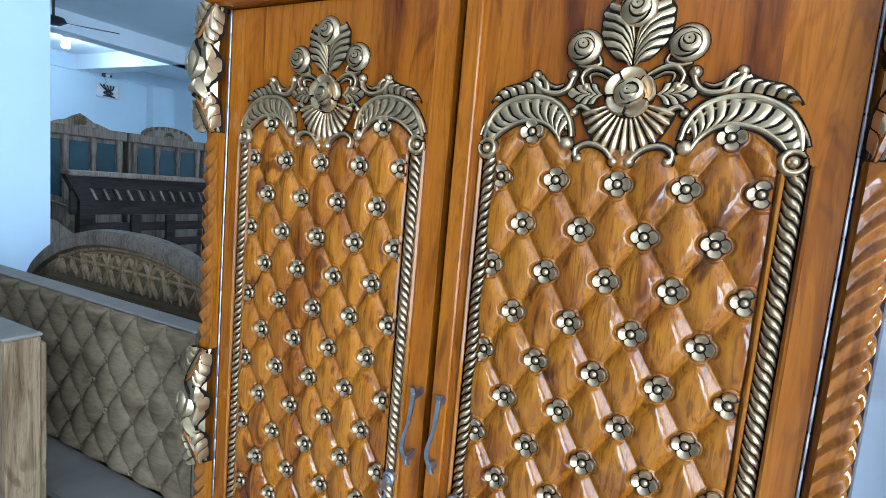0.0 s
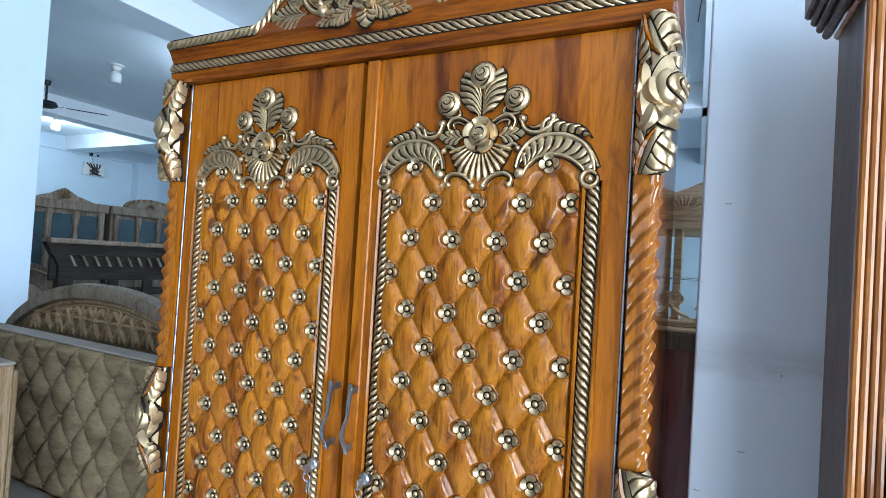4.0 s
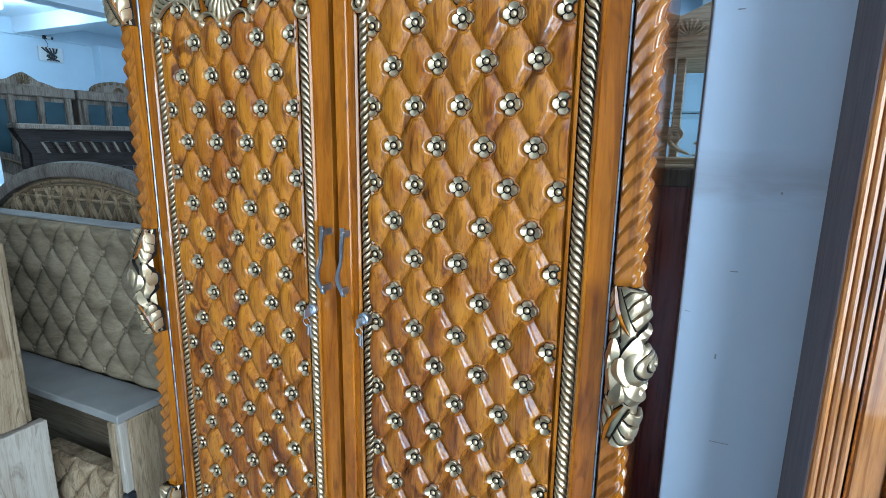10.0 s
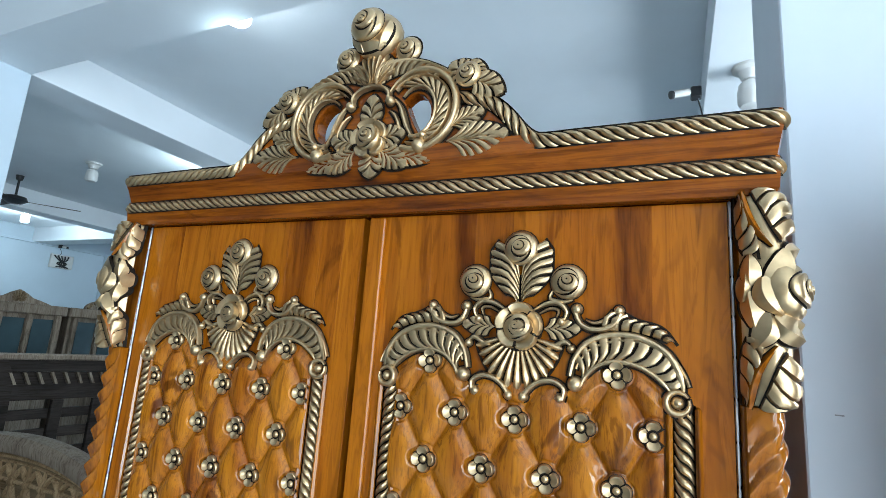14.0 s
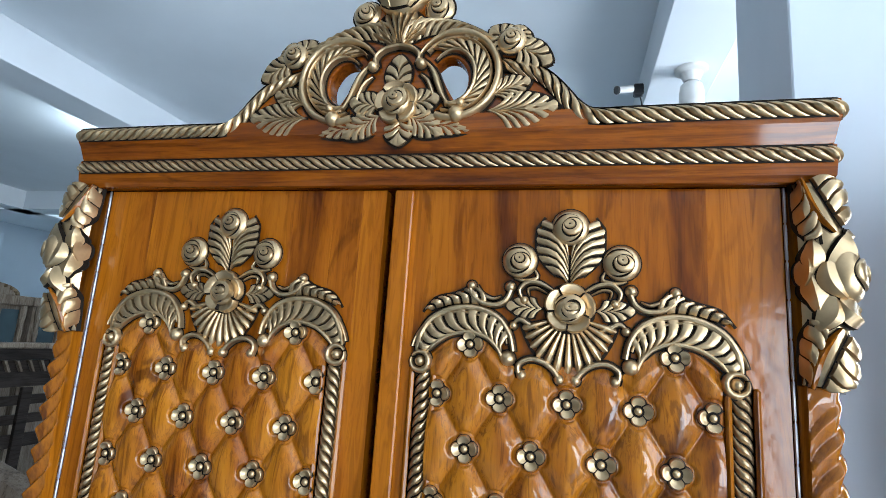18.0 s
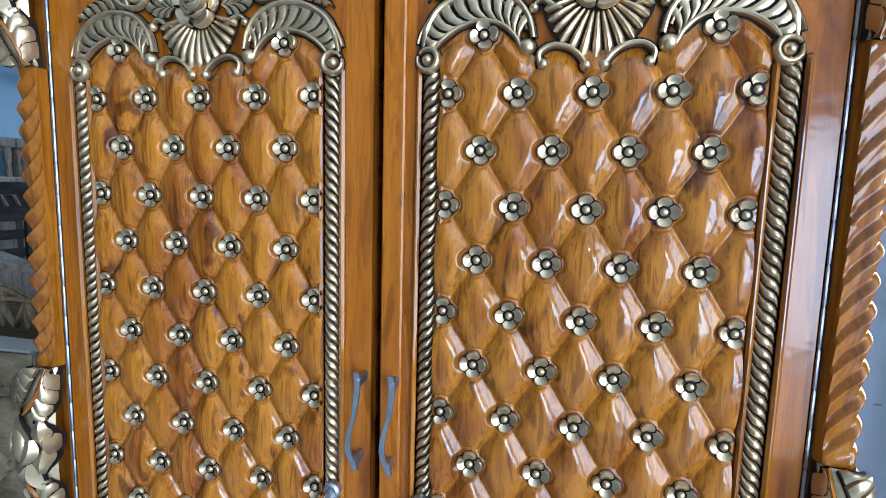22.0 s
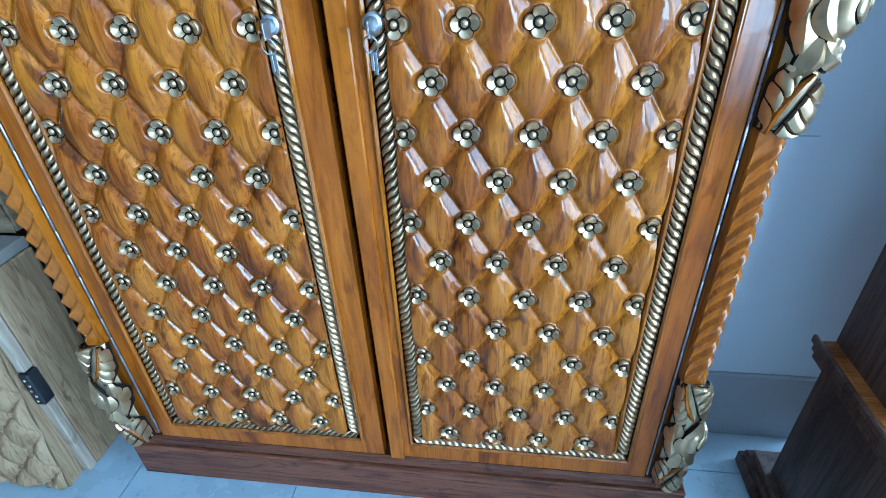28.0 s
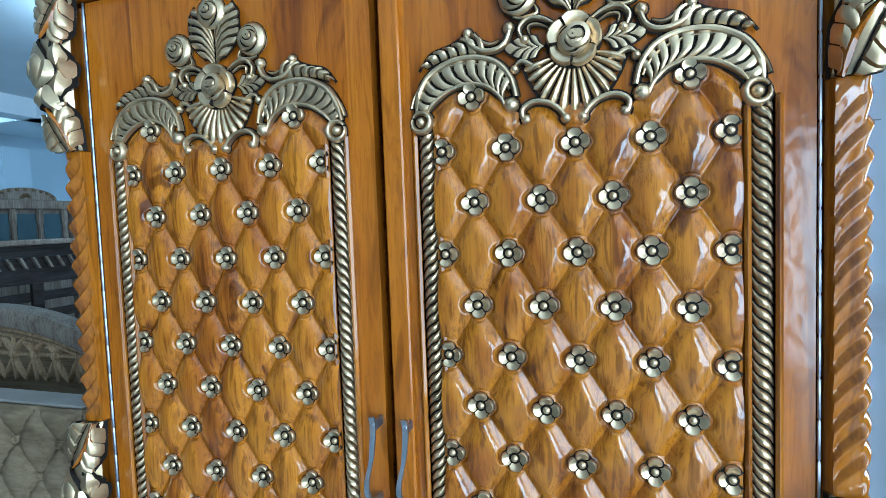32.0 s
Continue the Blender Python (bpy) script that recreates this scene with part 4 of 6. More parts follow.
rope([(-0.617, 1.9258), (0.617, 1.9258)], 0.022, 0.018, 0.008, 0.0, cornice, -1, along_front(0.6005, -0.028), 1.05)
front_rope = along_front(0.6055, -0.036)


def crown_rope(u, v, h):
    """The upper rope lies a little deeper where it climbs the crown."""
    if abs(u) > 0.30:
        return front_rope(u, v, h)
    return (u, -0.0315 - 0.0045 * min(1.0, max(0.0, (abs(u) - 0.27) / 0.03)) - h, v)


for s in (-1, 1):
    climb = smooth_line([(s * u, v) for u, v in ((0.160, 2.074), (0.185, 2.070), (0.222, 2.056), (0.250, 2.030), (0.272, 2.002), (0.296, 1.985), (0.34, 1.984))], 4)
    rope(climb + [(s * 0.622, 1.984)], 0.024, 0.018, 0.009, 0.0, cornice, -1 if s > 0 else 1, crown_rope, 1.05)


# crown
def solid_from_outline(name, rings, y0, thick, material, parent, bevel=0.002, label=""):
    """A board cut to an outline, with holes, from a filled curve."""
    cu = bpy.data.curves.new(name, "CURVE")
    cu.dimensions, cu.fill_mode, cu.extrude, cu.bevel_depth, cu.bevel_resolution = "2D", "BOTH", thick / 2, bevel, 1
    for ring in rings:
        sp = cu.splines.new("POLY")
        sp.points.add(len(ring) - 1)
        for p, (x, z) in zip(sp.points, ring):
            p.co = (x, z, 0, 1)
        sp.use_cyclic_u = True
    tmp = bpy.data.objects.new(name, cu)
    scene.collection.objects.link(tmp)
    me = bpy.data.meshes.new_from_object(tmp.evaluated_get(bpy.context.evaluated_depsgraph_get()))
    geo = Geo()
    geo.v = [(v.co.x, y0 - v.co.z, v.co.y) for v in me.vertices]
    geo.f = [tuple(p.vertices) for p in me.polygons]
    bpy.data.objects.remove(tmp)
    bpy.data.meshes.remove(me)
    bpy.data.curves.remove(cu)
    return part(name, geo, material, parent, label)


half = smooth_line([(0.288, 1.990), (0.268, 2.010), (0.240, 2.046), (0.205, 2.076), (0.178, 2.098), (0.150, 2.112), (0.115, 2.128), (0.080, 2.140), (0.052, 2.170), (0.030, 2.195), (0.0, 2.205)], 4)
outline = half + [(-x, z) for x, z in reversed(half[:-1])]
hole = smooth_line([(0.060, 2.084), (0.078, 2.097), (0.100, 2.092), (0.116, 2.068), (0.116, 2.040), (0.100, 2.016), (0.086, 2.030), (0.072, 2.056)], 4)
holes = [hole, [(-x, z) for x, z in hole]]
crown = solid_from_outline("crown", [outline] + holes, -0.016, 0.024, TEAK_RED, wardrobe, 0.003, "pierced carved crown with gilded roses and scrolls")


def crown_carving():
    def carve(name, fill, lift=0.0312):
        c = Carving(lambda u, v, h: (u, -lift - h, v), 0.0030)
        fill(c)
        return c.done(name, crown)
    for s in (-1, 1):
        def ring(c):
            big = arc(s * 0.094, 2.062, 0.068, 0.071, 90 - s * 90 + s * 152, 90 - s * 90 - s * 112, 26)
            m = len(big)
            c.stroke(big, [0.0135 * min(1.0, 0.3 + 0.12 * i) for i in range(m)], [0.0125 * min(1.0, 0.5 + 0.1 * i) for i in range(m)], 0, 3)
            c.stroke(arc(s * 0.094, 2.062, 0.0572, 0.0605, 90 - s * 90 + s * 140, 90 - s * 90 - s * 108, 24), [0.0050] * 24, [0.0110] * 24, 0, 2)
            inn = arc(s * 0.091, 2.058, 0.036, 0.045, 90 - s * 90 + s * 138, 90 - s * 90 - s * 104, 18)
            c.stroke(inn, [0.0095 * min(1.0, 0.3 + 0.15 * i) for i in range(18)], [0.0115 * min(1.0, 0.5 + 0.1 * i) for i in range(18)], 0, 2)
            c.ribs(arc(s * 0.092, 2.059, 0.039, 0.047, 90 - s * 90 + s * 130, 90 - s * 90 - s * 100, 22), arc(s * 0.094, 2.061, 0.056, 0.059, 90 - s * 90 + s * 130, 90 - s * 90 - s * 100, 22), 14, 0.0090, 0.001, -0.12, 0.0, 0.28, 0.0, (0.8, 0.9, 1.0, 0.9, 0.8), False, flat=True)
            c.dome(s * 0.101, 1.996, 0.0135, None, 0.016, 0.003)
            c.dome(s * 0.107, 2.013, 0.008, None, 0.013, 0.003)
        carve("ring_scroll", ring)

        def top_leaf(c):
            ts = [k / 24 for k in range(25)]
            c.ribs([(s * (0.006 + 0.120 * t), 2.114 + 0.024 * math.sin(math.pi * t) - 0.010 * t) for t in ts], [(s * (0.022 + 0.138 * t), 2.164 + 0.014 * math.sin(math.pi * t) - 0.050 * t) for t in ts], 10, 0.0115, 0, 0.12, 0.22 * s, 0.27, 0.2, flat=True)
        carve("acanthus_leaf", top_leaf)
        carve("inner_scroll", lambda c: (
            c.stroke(smooth_line([(s * u, v) for u, v in ((0.048, 2.086), (0.060, 2.070), (0.068, 2.050), (0.076, 2.030), (0.090, 2.008))], 4), 0.012, 0.010, 0, 2),
            c.stroke(smooth_line([(s * u, v) for u, v in ((0.040, 2.066), (0.052, 2.054), (0.060, 2.036), (0.066, 2.018))], 4), 0.009, 0.009, 0, 2),
            c.stroke(smooth_line([(s * u, v) for u, v in ((0.034, 2.082), (0.036, 2.098), (0.022, 2.111), (0.0, 2.116))], 4), [0.010] * 13, [0.011] * 13, 0.001, 2),
            c.dome(s * 0.040, 2.083, 0.0095, None, 0.014, 0.002)))
        carve("leaf", lambda c: c.leaf(s * 0.146, 2.000, math.pi / 2 - s * math.pi / 2 - s * 0.06, 0.108, 0.058, 6, 0.012, 0, s * 0.1, 0.5))
        carve("leaf", lambda c: (c.leaf(s * 0.150, 2.024, math.pi / 2 - s * math.pi / 2 + s * 0.35, 0.066, 0.040, 5, 0.011, 0, 0, 0.5)))
        carve("leaf", lambda c: (c.leaf(s * 0.020, 2.000, radians(270 + s * 60), 0.072, 0.046, 5, 0.010, 0.001)))
        carve("leaf", lambda c: c.leaf(s * 0.020, 2.014, radians(270 + s * 100), 0.056, 0.042, 4, 0.010, 0.0025))
        carve("leaf", lambda c: (c.leaf(s * 0.034, 1.988, radians(270 + s * 80), 0.094, 0.034, 6, 0.008, 0)))
        # rose with leaves on the shoulder
        for a, L in ((140, 0.050), (-30, 0.066), (75, 0.034)):
            aa = radians(a if s > 0 else 180 - a)
            c = Carving(lambda u, v, h: (u, -0.0305 - h, v), 0.0028)
            c.leaf(s * 0.184, 2.104, aa, L, 0.046, 4, 0.012, 0)
            c.done("leaf", crown)
        carve("rose", lambda c: c.bud(s * 0.180, 2.110, 0.022, 0.018, 0.004, 1.2, OPEN_BUD, 2.3))
        carve("rose", lambda c: c.bud(s * 0.061, 2.180, 0.025, 0.019, 0.002, 1.2 + 0.6 * s, OPEN_BUD, 2.3), 0.024)
    carve("shell", lambda c: c.fan(0, 2.112, 0.012, lambda a: 0.076 - 0.022 * abs(math.cos(a)), radians(28), radians(152), 11, 0.0115))
    carve("leaf", lambda c: (c.leaf(0.004, 2.040, math.pi / 2, 0.062, 0.044, 3, 0.010, 0.001)))
    carve("leaf", lambda c: (c.leaf(0.012, 1.992, -math.pi / 2, 0.046, 0.048, 3, 0.012, 0.001)))
    carve("rose", lambda c: (c.rose(0.006, 2.018, 0.036, 0.020, 0.003, 0.5, ((1.0, 0.46, 5, 0.62, 0.0),)), c.bud(0.006, 2.019, 0.024, 0.019, 0.009, 1.2, OPEN_BUD, 2.3)))
    # the large bud at the top, carved in the round
    g = Geo()
    vs, fs = [], []
    for j in range(13):
        th = math.pi * j / 12
        for i in range(20):
            ph = 2 * math.pi * i / 20
            ridge = 1 + 0.07 * math.sin(3 * ph + 5 * th) ** 2
            vs.append((0.044 * math.sin(th) * math.cos(ph) * ridge, -0.028 + 0.034 * math.sin(th) * math.sin(ph) * ridge, 2.214 + 0.046 * math.cos(th)))
    for j in range(12):
        for i in range(20):
            fs.append((j * 20 + i, j * 20 + (i + 1) % 20, (j + 1) * 20 + (i + 1) % 20, (j + 1) * 20 + i))
    g.raw(vs, fs)
    part("bud", g, GOLD, crown, "large gilded rosebud", True)
    c = Carving(lambda u, v, h: (u, -0.046 - h - 0.018 * max(0.0, 1 - ((u / 0.05) ** 2 + ((v - 2.21) / 0.05) ** 2)) ** 0.5 * 0.9, v), 0.0016)
    c.bud(-0.006, 2.222, 0.034, 0.020, 0.003, 1.9, ((0.0, 1.0), (0.16, 0.78), (0.13, 0.56), (0.12, 0.36), (0.10, 0.18)), 2.3)
    for a, b, w in (((-0.036, 2.226), (-0.014, 2.174), 0.030), ((0.034, 2.226), (0.016, 2.174), 0.030), ((-0.030, 2.186), (0.030, 2.184), 0.026)):
        c.petal(a, b, w, 0.010, -0.006, 0.2)
    c.done("rose", crown)


crown_carving()


# ---- the shop ----
WALL = plain("blue_white_wall_paint", (0.58, 0.68, 0.76), 0.6, 0, 0.06, 1.6, 0.25, 0, 60)
CEIL = plain("white_ceiling_paint", (0.82, 0.865, 0.90), 0.7, 0, 0.05, 1.2, 0.2, 0, 60)


def grimy_wall():
    """Wall paint with a smeared band of dirt at elbow height and faint vertical trowel marks."""
    m, n, l, b = nodes_of("grimy_blue_white_paint")
    co, sep = n.new("ShaderNodeTexCoord"), n.new("ShaderNodeSeparateXYZ")
    l.new(co.outputs["Object"], sep.inputs["Vector"])
    big, _ = tex(n, l, "ShaderNodeTexNoise", 3.0, (1, 1, 0.5), 5)
    smear, _ = tex(n, l, "ShaderNodeTexNoise", 6.0, (1, 1, 6), 4, 0.6, 0.5)
    r = ramp(n, [(0.3, (0.58, 0.645, 0.71)), (0.7, (0.645, 0.71, 0.77))])
    l.new(big.outputs["Fac"], r.inputs["Fac"])
    wob = n.new("ShaderNodeMath")
    wob.operation = "MULTIPLY_ADD"
    wob.inputs[1].default_value = 0.09
    l.new(smear.outputs["Fac"], wob.inputs[0])
    l.new(sep.outputs["Z"], wob.inputs[2])
    off, size = n.new("ShaderNodeMath"), n.new("ShaderNodeMath")
    off.operation, size.operation = "SUBTRACT", "ABSOLUTE"
    off.inputs[1].default_value = GRIME_Z
    l.new(wob.outputs["Value"], off.inputs[0])
    l.new(off.outputs["Value"], size.inputs[0])
    band = n.new("ShaderNodeMapRange")
    band.interpolation_type = "SMOOTHSTEP"
    band.inputs["From Max"].default_value = 0.06
    band.inputs["To Min"].default_value, band.inputs["To Max"].default_value = 1.0, 0.0
    l.new(size.outputs["Value"], band.inputs["Value"])
    soft = n.new("ShaderNodeMath")
    soft.operation = "MULTIPLY"
    l.new(band.outputs["Result"], soft.inputs[0])
    l.new(smear.outputs["Fac"], soft.inputs[1])
    c = mixed(n, l, "MIX", soft.outputs["Value"], r.outputs["Color"], (0.40, 0.40, 0.42))
    l.new(c, b.inputs["Base Color"])
    b.inputs["Roughness"].default_value = 0.6
    bump(n, l, b, smear.outputs["Fac"], 0.06, 0.004)
    return m


GRIME_Z = 1.372
# for the unseen closing wall, its tone set to bounce fill forward
BOUNCE_WALL = plain("beige_wall_paint", (0.46, 0.43, 0.40), 0.7, 0, 0.1, 1.6, 0.2, 0, 60)
SKIRT = plain("grey_tile_skirting", (0.36, 0.37, 0.39), 0.25, 0, 0.12, 3, 0.03)


def tile_floor():
    m, n, l, b = nodes_of("pale_floor_tile")
    big, _ = tex(n, l, "ShaderNodeTexNoise", 5.0, detail=6)
    stain, _ = tex(n, l, "ShaderNodeTexNoise", 14.0, detail=4, rough=0.7)
    r = ramp(n, [(0.3, (0.33, 0.39, 0.43)), (0.7, (0.41, 0.48, 0.52))])
    l.new(big.outputs["Fac"], r.inputs["Fac"])
    st = ramp(n, [(0.59, (1, 1, 1)), (0.72, (0.60, 0.55, 0.48))])
    l.new(stain.outputs["Fac"], st.inputs["Fac"])
    c = mixed(n, l, "MULTIPLY", 0.8, r.outputs["Color"], st.outputs["Color"])
    l.new(c, b.inputs["Base Color"])
    rr = n.new("ShaderNodeMapRange")
    rr.inputs["To Min"].default_value, rr.inputs["To Max"].default_value = 0.16, 0.42
    l.new(big.outputs["Fac"], rr.inputs["Value"])
    l.new(rr.outputs["Result"], b.inputs["Roughness"])
    return m


TILE = tile_floor()
GROUT = plain("dark_grout", (0.10, 0.11, 0.115), 0.8)


def wall(name, x0, x1, y0, y1, z0, z1, material, label, bevel=0.003):
    g = Geo()
    g.box(x0, x1, y0, y1, z0, z1, bevel)
    return tagged(part(name, g, material), label, name.split("_")[0], "", "structure")


floor = wall("floor", -9.6, 3.4, -4.9, 7.2, -0.12, -0.004, GROUT, "pale grey glazed floor tiles with dark joints")
wall("wall_west", -9.6, -9.45, -4.9, 7.2, 0, 3.3, WALL, "plain pale blue painted wall")
wall("wall_north", -9.45, 3.4, 7.05, 7.2, 0, 3.3, WALL, "plain pale blue painted wall")
ceiling = wall("ceiling", -9.6, 3.4, -4.9, 7.2, 3.24, 3.42, CEIL, "white painted concrete ceiling slab")
wall("wall_south", -9.45, 1.93, -4.85, -4.7, 0, 3.24, BOUNCE_WALL, "unseen beige wall toned to bounce fill")
wall("wall_south", 3.1, 3.4, -4.85, -4.7, 0, 3.24, WALL, "plain pale blue painted wall")
wall("wall_south", 1.93, 3.1, -4.85, -4.7, 2.12, 3.24, WALL, "plain painted wall over the front entrance")
for y0, y1 in ((-4.7, -3.5), (-0.7, 0.5), (2.1, 7.05)):
    wall("wall_east", 3.25, 3.4, y0, y1, 0, 3.24, WALL, "painted wall beside the wide shop entrance")
wall("wall_east", 3.25, 3.4, -3.5, -0.7, 3.04, 3.24, WALL, "painted wall over the wide shop entrance")

# made-up opening for the added fill light
wall("wall_east", 3.25, 3.4, 0.5, 2.1, 0, 0.9, WALL, "painted wall under the added light opening")
wall("wall_east", 3.25, 3.4, 0.5, 2.1, 2.6, 3.24, WALL, "painted wall over the added light opening")

column = wall("column_1", -3.03, -2.73, 0.42, 0.71, 0, 3.0, WALL, "square pale blue painted concrete column")
pillar = wall("column_2", 0.655, 0.96, 0.242, 0.54, 0.21, 3.0, grimy_wall(), "square pale blue painted concrete column")
MARK = plain("faint_scuff", (0.33, 0.35, 0.37), 0.8)
for x, z, w, h in ((0.741, 1.147, 0.013, 0.002), (0.728, 0.971, 0.003, 0.010), (0.754, 0.787, 0.034, 0.0016), (0.669, 1.057, 0.010, 0.0015), (0.80, 1.30, 0.004, 0.004), (0.70, 1.62, 0.012, 0.002), (0.75, 2.35, 0.010, 0.003), (0.79, 2.58, 0.006, 0.004)):
    g = Geo()
    g.box(x - w / 2, x + w / 2, 0.2408, 0.2425, z - h / 2, z + h / 2, 0.0004)
    part("scuff", g, MARK, pillar)
wall("skirting", 0.648, 0.967, 0.235, 0.547, 0, 0.209, SKIRT, "grey tiled skirting round the column")
wall("beam_1", -9.45, 3.25, 0.42, 0.71, 3.0, 3.24, CEIL, "white painted concrete ceiling beam")
wall("beam_2", -3.03, -2.73, 0.71, 7.05, 3.0, 3.24, CEIL, "white painted concrete ceiling beam")
wall("beam_3", 0.63, 0.93, 0.71, 7.05, 3.0, 3.24, CEIL, "white painted concrete ceiling beam")
wall("beam_4", -6.95, -6.65, 0.71, 7.05, 3.0, 3.24, CEIL, "white painted concrete ceiling beam")
wall("beam_5", -9.45, 3.25, 4.3, 4.6, 3.0, 3.24, CEIL, "white painted concrete ceiling beam")

# floor tiles, 0.41 m, with open joints
T0 = 0.4145
g = Geo()
g.box(-T0 / 2 + 0.001, T0 / 2 - 0.001, -T0 / 2 + 0.001, T0 / 2 - 0.001, -0.004, 0.0, 0.0006)
first = None
rest = Geo()
for i in range(-22, 11):
    for j in range(-11, 18):
        x, y = -0.653 + T0 / 2 + i * T0, -0.290 + T0 / 2 + j * T0
        if not (-9.45 < x - T0 / 2 and x + T0 / 2 < 3.25 and -4.7 < y - T0 / 2 and y + T0 / 2 < 7.05):
            continue
        if -7 <= i <= 7 and -9 <= j <= 5:
            if first is None:
                first = part("tile", g, TILE, floor)
                first.location = (x, y, 0)
            else:
                again(first, floor, (x, y, 0))
        else:
            rest.box(x - T0 / 2 + 0.001, x + T0 / 2 - 0.001, y - T0 / 2 + 0.001, y + T0 / 2 - 0.001, -0.004, 0.0, 0.0006)
part("far_tiles", rest, TILE, floor)["kind"] = "stuff"

# ---- materials of the other furniture ----
RAW = wood("raw_dusty_wood", (0.38, 0.265, 0.15), (0.30, 0.20, 0.108), (0.16, 0.10, 0.05), "z", 0.75, 0, 0.1, 0.8, 0.15, 0.3, 0.08, 0.5, 0.35)
RAW_GREY = wood("weathered_pale_wood", (0.43, 0.345, 0.255), (0.37, 0.285, 0.20), (0.25, 0.18, 0.12), "z", 0.75, 0, 0.1, 0.8, 0.12, 0.3, 0.08, 0.35, 0.25)
RAW_X = wood("raw_dusty_wood_across", (0.20, 0.145, 0.085), (0.15, 0.105, 0.06), (0.08, 0.052, 0.03), "x", 0.8, 0, 0.1, 0.8, 0.15, 0.3, 0.08, 0.22)
DUSTY = wood("dusty_carved_wood", (0.285, 0.208, 0.122), (0.215, 0.155, 0.088), (0.095, 0.066, 0.036), "x", 0.7, 0, 0.1, 1.0, 0.12, 0.10, 0.10, 0.22, 0.3)
DUST_TOP = plain("dust_on_wood", (0.27, 0.232, 0.19), 0.9, 0, 0.15, 9, 0.2)
BEDROOM_DARK = wood("dark_stained_wood", (0.050, 0.040, 0.034), (0.036, 0.028, 0.024), (0.016, 0.012, 0.010), "y", 0.55, 0.1, 0.2, 1.0, 0.2, 0.2, 0.08, 0.22)
DRESSER = wood("lacquered_honey_teak", (0.46, 0.180, 0.045), (0.36, 0.130, 0.030), (0.13, 0.038, 0.009), "z", 0.28, 0.9, 0.06, 1.0, 0.15, 0.05, 0.08, 0.22)
DRESSER_X = wood("lacquered_honey_teak_across", (0.46, 0.180, 0.045), (0.36, 0.130, 0.030), (0.13, 0.038, 0.009), "x", 0.28, 0.9, 0.06, 1.0, 0.15, 0.05, 0.08, 0.22)
# dressing table wood away from the light, its shade put into the colour
SIDE_SHADED = wood("dark_lacquered_side", (0.11, 0.075, 0.060), (0.08, 0.054, 0.044), (0.04, 0.027, 0.022), "z", 0.45, 0.3, 0.2, 1.0, 0.1, 0.1, 0.08, 0.22)
RED_PANEL = wood("red_brown_varnished_panel", (0.36, 0.090, 0.068), (0.29, 0.070, 0.054), (0.18, 0.040, 0.032), "z", 0.4, 0.5, 0.12, 0.7, 0.1, 0.1, 0.08, 0.22)
PALE = wood("pale_raw_carved_wood", (0.74, 0.58, 0.38), (0.66, 0.50, 0.31), (0.52, 0.38, 0.22), "x", 0.6, 0, 0.1, 1.0, 0.1, 0.2, 0.08, 0.22)
CAB = wood("grey_brown_cabinet_wood", (0.27, 0.22, 0.17), (0.21, 0.165, 0.125), (0.12, 0.09, 0.065), "z", 0.65, 0, 0.1, 1.0, 0.2, 0.2, 0.08, 0.22)
LEATHER = plain("white_leatherette", (0.74, 0.75, 0.74), 0.35, 0, 0.06, 8, 0.3, 0.2)
WHITE_PLASTIC = plain("white_plastic", (0.70, 0.70, 0.68), 0.4, 0, 0.08, 12, 0.1)
BLACK_PLASTIC = plain("black_plastic", (0.02, 0.02, 0.022), 0.4, 0, 0.1, 12, 0.1)


def mirror_material():
    m, n, l, b = nodes_of("silvered_mirror")
    b.inputs["Base Color"].default_value = (0.86, 0.90, 0.90, 1)
    b.inputs["Metallic"].default_value, b.inputs["Roughness"].default_value = 1.0, 0.015
    return m


def glass_material():
    m, n, l, b = nodes_of("cabinet_glass")
    b.inputs["Base Color"].default_value = (0.80, 0.90, 0.90, 1)
    b.inputs["Roughness"].default_value, b.inputs["Transmission Weight"].default_value, b.inputs["IOR"].default_value = 0.03, 1.0, 1.45
    return m


def glow_material(name, colour, strength):
    m, n, l, b = nodes_of(name)
    b.inputs["Base Color"].default_value = (*colour, 1)
    b.inputs["Emission Color"].default_value = (*colour, 1)
    b.inputs["Emission Strength"].default_value = strength
    return m


MIRROR, GLASS = mirror_material(), glass_material()
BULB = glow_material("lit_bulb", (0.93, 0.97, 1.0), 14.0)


def box_part(name, x0, x1, y0, y1, z0, z1, material, parent, label="", bevel=0.003):
    g = Geo()
    g.box(x0, x1, y0, y1, z0, z1, bevel)
    return part(name, g, material, parent, label)


def spheres(centres, r, squash=(1, 1, 1), sides=8, rings=5):
    g = Geo()
    for cx, cy, cz in centres:
        vs = [(cx + squash[0] * r * math.sin(math.pi * j / rings) * math.cos(2 * math.pi * i / sides), cy + squash[1] * r * math.sin(math.pi * j / rings) * math.sin(2 * math.pi * i / sides), cz + squash[2] * r * math.cos(math.pi * j / rings)) for j in range(rings + 1) for i in range(sides)]
        g.raw(vs, [(j * sides + i, j * sides + (i + 1) % sides, (j + 1) * sides + (i + 1) % sides, (j + 1) * sides + i) for j in range(rings) for i in range(sides)])
    return g


